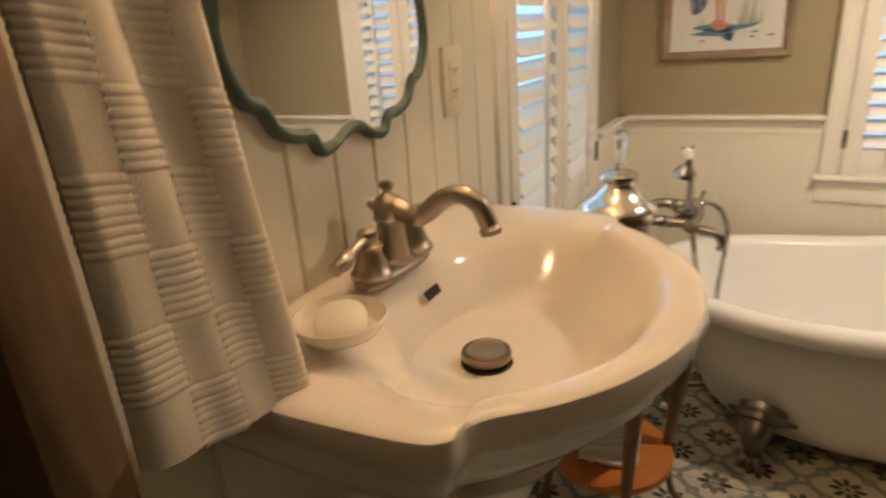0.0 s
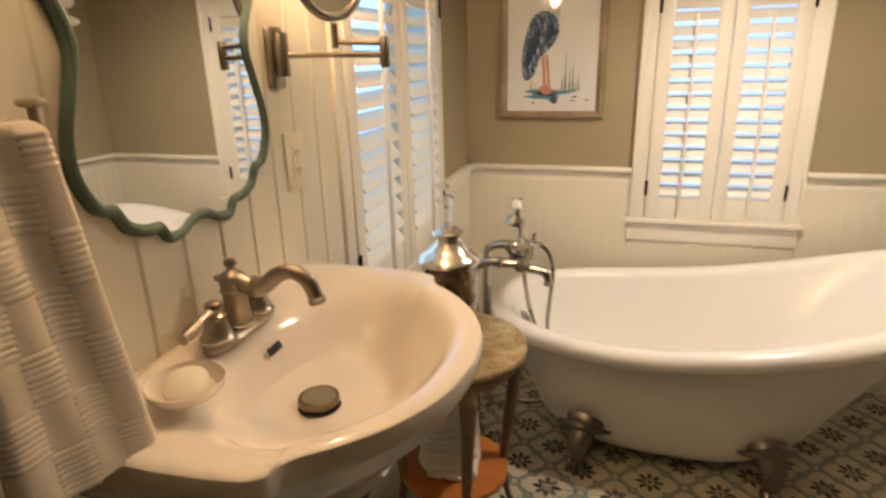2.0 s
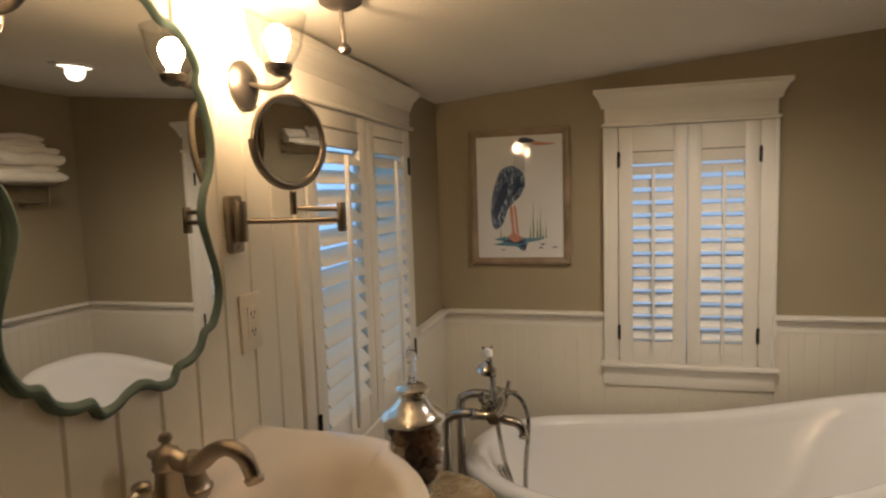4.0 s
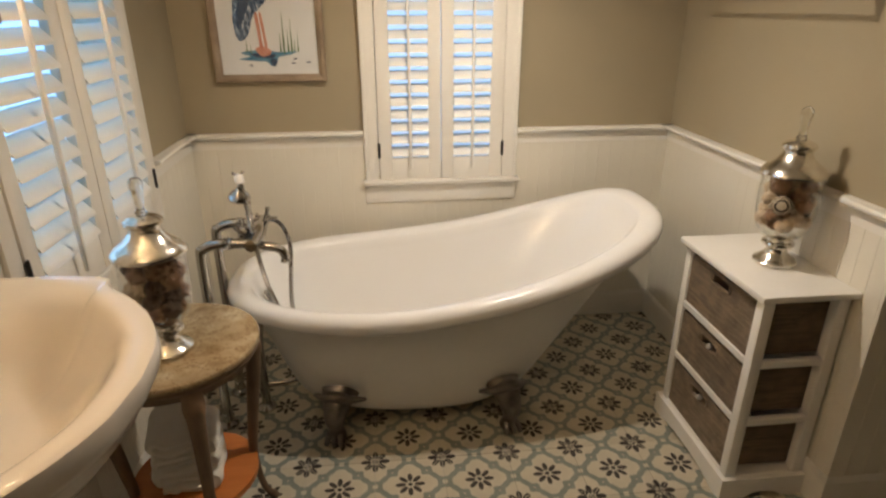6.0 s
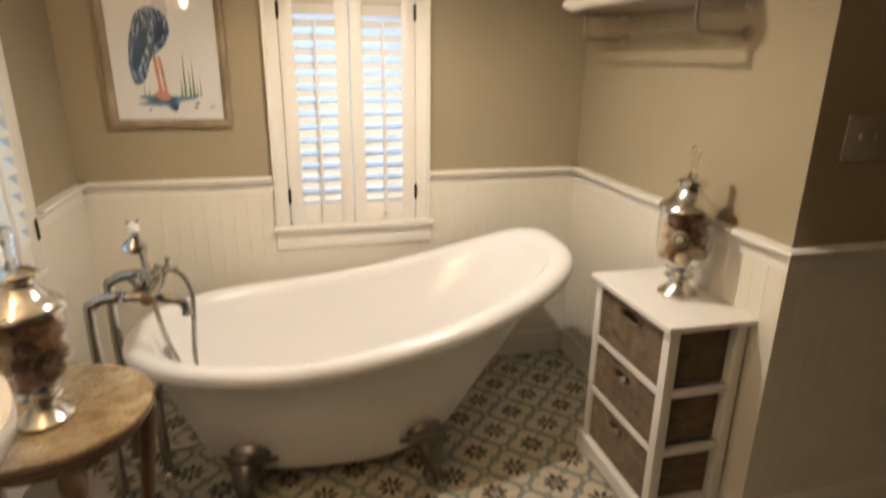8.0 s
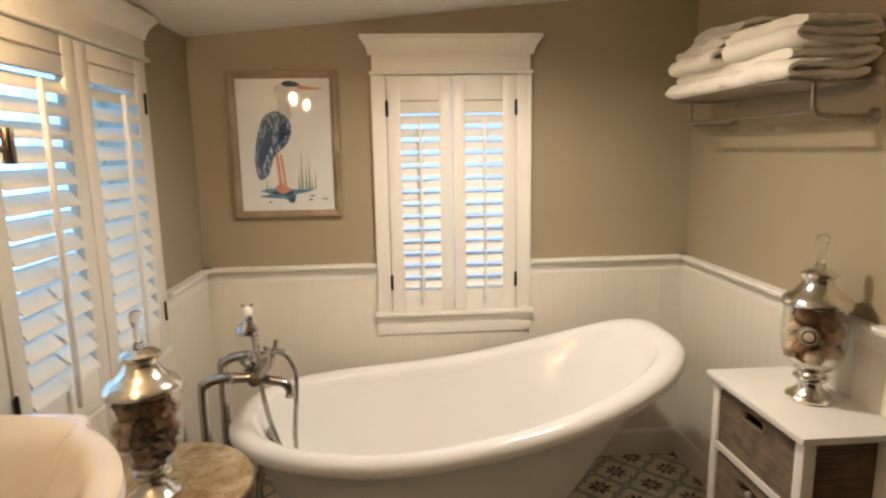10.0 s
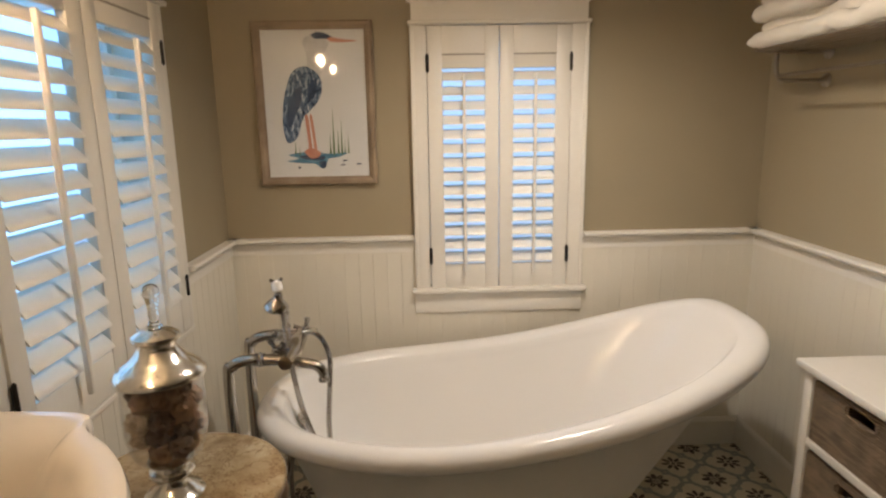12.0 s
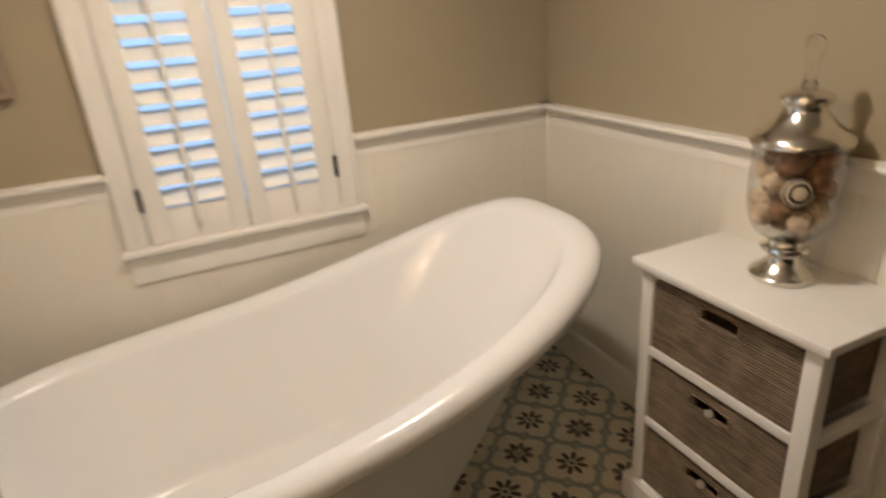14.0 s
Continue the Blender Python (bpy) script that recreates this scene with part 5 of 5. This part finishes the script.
for y, z, width, depth, layers, thick, turn, seed in ((-0.470, 0.0, 0.36, 0.20, 3, 0.028, 182, 5), (-0.465, 0.080, 0.34, 0.205, 3, 0.028, 177, 7), (-0.480, 0.160, 0.29, 0.15, 3, 0.021, 183, 8), (-0.835, 0.0, 0.34, 0.20, 3, 0.027, 178, 9), (-0.828, 0.078, 0.34, 0.205, 3, 0.028, 184, 12)):
    folded("bath_towel", width, depth, layers, thick, TL, pose(XR - 0.018, y, zt + z, 0, 0, turn), group=G, wobble=0.002, seed=seed)


# Hanging hand towel on its bracket
def sheet(fn, nu, nv, thick):
    """A cloth sheet with thickness; fn(u, v) gives its place, u and v go from 0 to 1."""
    bm = bmesh.new()
    uv = bm.loops.layers.uv.new("UVMap")
    grid = [[fn(i / nu, j / nv) for i in range(nu + 1)] for j in range(nv + 1)]
    vs, at = [[], []], {}
    for side_k in (0, 1):
        for j in range(nv + 1):
            row = []
            for i in range(nu + 1):
                a = grid[j][min(i + 1, nu)] - grid[j][max(i - 1, 0)]
                b = grid[min(j + 1, nv)][i] - grid[max(j - 1, 0)][i]
                nrm = a.cross(b).normalized()
                edge = min(i, nu - i, 3) / 3
                v = bm.verts.new(grid[j][i] + nrm * thick * (0.25 + 0.75 * edge) * (0.5 if side_k == 0 else -0.5))
                at[v] = (i / nu, j / nv)
                row.append(v)
            vs[side_k].append(row)
    for s in (0, 1):
        for j in range(nv):
            for i in range(nu):
                q = (vs[s][j][i], vs[s][j][i + 1], vs[s][j + 1][i + 1], vs[s][j + 1][i])
                bm.faces.new(q if s == 0 else q[::-1])
    for j in range(nv):
        for i in (0, nu):
            bm.faces.new((vs[0][j][i], vs[0][j + 1][i], vs[1][j + 1][i], vs[1][j][i]))
    for i in range(nu):
        for j in (0, nv):
            bm.faces.new((vs[0][j][i], vs[0][j][i + 1], vs[1][j][i + 1], vs[1][j][i]))
    for f in bm.faces:
        for lp in f.loops:
            lp[uv].uv = at[lp.vert]
    return bm


def hang(u, v):
    w = 0.196 - 0.052 * v ** 0.9
    yc = -2.228 - 0.030 * v
    fold = 0.010 * math.sin(u * 7.0 + 0.6) * (0.35 + 0.65 * v) + 0.003 * math.sin(u * 15 + v * 3)
    y = yc + (u - 0.5) * w
    z = 0.962 + 0.425 * v + 0.070 * (1 - u) * (1 - v)
    rib = 0.0009 * math.sin(v * 6.28318 * 56) * (1 if (int(u * 3.999) + int(v * 6.999)) % 2 else 0)
    x = 0.168 + fold + rib - 0.03 * u
    if v > 0.93:
        k = (v - 0.93) / 0.07
        z -= 0.030 * k * k
        x -= 0.045 * k * k
    return Vector((x, y, z))


ht = tagged(part("hand_towel", sheet(hang, 48, 300, 0.014), RIBBED), "beige ribbed check hand towel hanging from a hook", "towel")
hk = thing("towel_hook", pose(0, 0, 0), "brass towel hook on the boarded wall", "hook")
part("hook_plate", lathe(B(), [(0.014, 0.0), (0.014, 0.004), (0.009, 0.010), (0.006, 0.016)], 24), NICKEL, hk, m=pose(0.012, -2.118, 1.350, 0, 90, 0))
part("hook_arm", tube(B(), curve([(0.02, -2.118, 1.350), (0.06, -2.125, 1.345), (0.100, -2.150, 1.338), (0.120, -2.172, 1.340), (0.124, -2.176, 1.352), (0.124, -2.176, 1.384)], 8), 0.0050, 10), NICKEL, hk)
part("peg", tube(B(), curve([(0.112, -2.166, 1.338), (0.124, -2.22, 1.334), (0.128, -2.30, 1.336)], 6), 0.0055, 10), NICKEL, hk)
part("hook_cap", lathe(B(), [(0.005, 0.0), (0.011, 0.002), (0.0135, 0.005), (0.012, 0.008), (0.0, 0.010)], 20), NICKEL, hk, m=pose(0.124, -2.176, 1.381))

# Bath mat
bm = B()
loops = []
for g, z in ((0.0, 0.001), (0.003, 0.006), (0.0, 0.012), (-0.010, 0.014)):
    loop = []
    for k in range(64):
        a = 2 * math.pi * (k + 0.5) / 64
        c, s = math.cos(a), math.sin(a)
        loop.append(Vector(((0.312 + g) * math.copysign(abs(c) ** 0.13, c), (0.26 + g) * math.copysign(abs(s) ** 0.13, s), z)))
    loops.append(loop)
rings(bm, loops, cap=(True, True))
tagged(part("bath_mat", bm, MAT, m=pose(0.718, -1.398, 0.0, 0, 0, 1)), "blue-grey plush bath mat on the tiles", "mat")

# Door casing at the end of the boarded wall
setting("door_casing", box(B(), -0.15, 0.024, WEND - 0.022, WEND + 0.046, 0.0, 1.84, 0.004), TABLE_WOOD, "dark wooden casing at the wall's end", "trim")

# Wall boards
def board_mesh(width, height, thick, bevel):
    """A board standing on z = 0 with eased long edges, back at y = 0, face at -y."""
    w = width - 0.0003 if thick > 0.011 else width - 0.0002
    sec = [(0.0002, 0.0), (0.0002, -thick + bevel), (0.0002 + bevel, -thick), (w - bevel, -thick), (w, -thick + bevel), (w, 0.0)]
    return mesh_of(rings(B(), [[Vector((x, y, z)) for x, y in sec] for z in (0.0, height)], cap=(True, True)), "board", CREAM, False)


def boards(name, parent, start, along, count, width, z0, z1, thick, bevel, turn):
    me = board_mesh(width, z1 - z0, thick, bevel)
    for k in range(count):
        piece(name, me, parent, pose(start[0] + along[0] * k * width, start[1] + along[1] * k * width, z0, 0, 0, turn))


PW = 0.0925
n_planks = 10
boards("plank", wall_west, (0.0, -1.328 - n_planks * PW), (0, 1), n_planks, PW, 0.0, 1.858, 0.012, 0.0042, 90)
boards("bead_board", wall_north, (0.0, 0.0), (1, 0), 13, 0.722 / 13, 0.11, RZ - 0.06, 0.010, 0.0005, 0)
boards("bead_board", wall_north, (0.722, 0.0), (1, 0), 13, 0.658 / 13, 0.11, 0.70, 0.010, 0.0005, 0)
boards("bead_board", wall_north, (1.380, 0.0), (1, 0), 13, (XR - 1.380) / 13, 0.11, RZ - 0.06, 0.010, 0.0005, 0)
n_e = 24
boards("bead_board", wall_east, (XR, 0.0), (0, -1), n_e, -YE / n_e, 0.11, RZ - 0.06, 0.010, 0.0010, -90)
n_p = 13
boards("bead_board", wall_east, (XR - 0.010, YE), (1, 0), n_p, (XEND - XR + 0.010) / n_p, 0.11, RZ - 0.06, 0.010, 0.0005, 0)
boards("bead_board", wall_west, (0.0, -0.455), (0, 1), 8, 0.455 / 8, 0.11, RZ - 0.06, 0.010, 0.0010, 90)
boards("bead_board", wall_west, (0.0, -1.328), (0, 1), 16, 0.873 / 16, 0.11, 0.75, 0.010, 0.0010, 90)

# Floor tiles
T = TILE
bm = B()
g = 0.0011
box(bm, -T / 2 + g, T / 2 - g, -T / 2 + g, T / 2 - g, -0.004, 0.0)
tile = mesh_of(bm, "tile", TILE_MAT, False)
TX0, TY0 = 1.292, -1.054
for i in range(-7, 8):
    for j in range(-13, 6):
        x, y = TX0 + i * T, TY0 + j * T
        if x < -T / 2 or x > XEND + T / 2 or y > T / 2 or y < FAR - T / 2:
            continue
        if x > XR + T / 2 and y > YE + T / 2:
            continue
        piece("tile", tile, floor, pose(x, y, 0.0004 * math.sin(7.1 * i + 3.3 * j)))
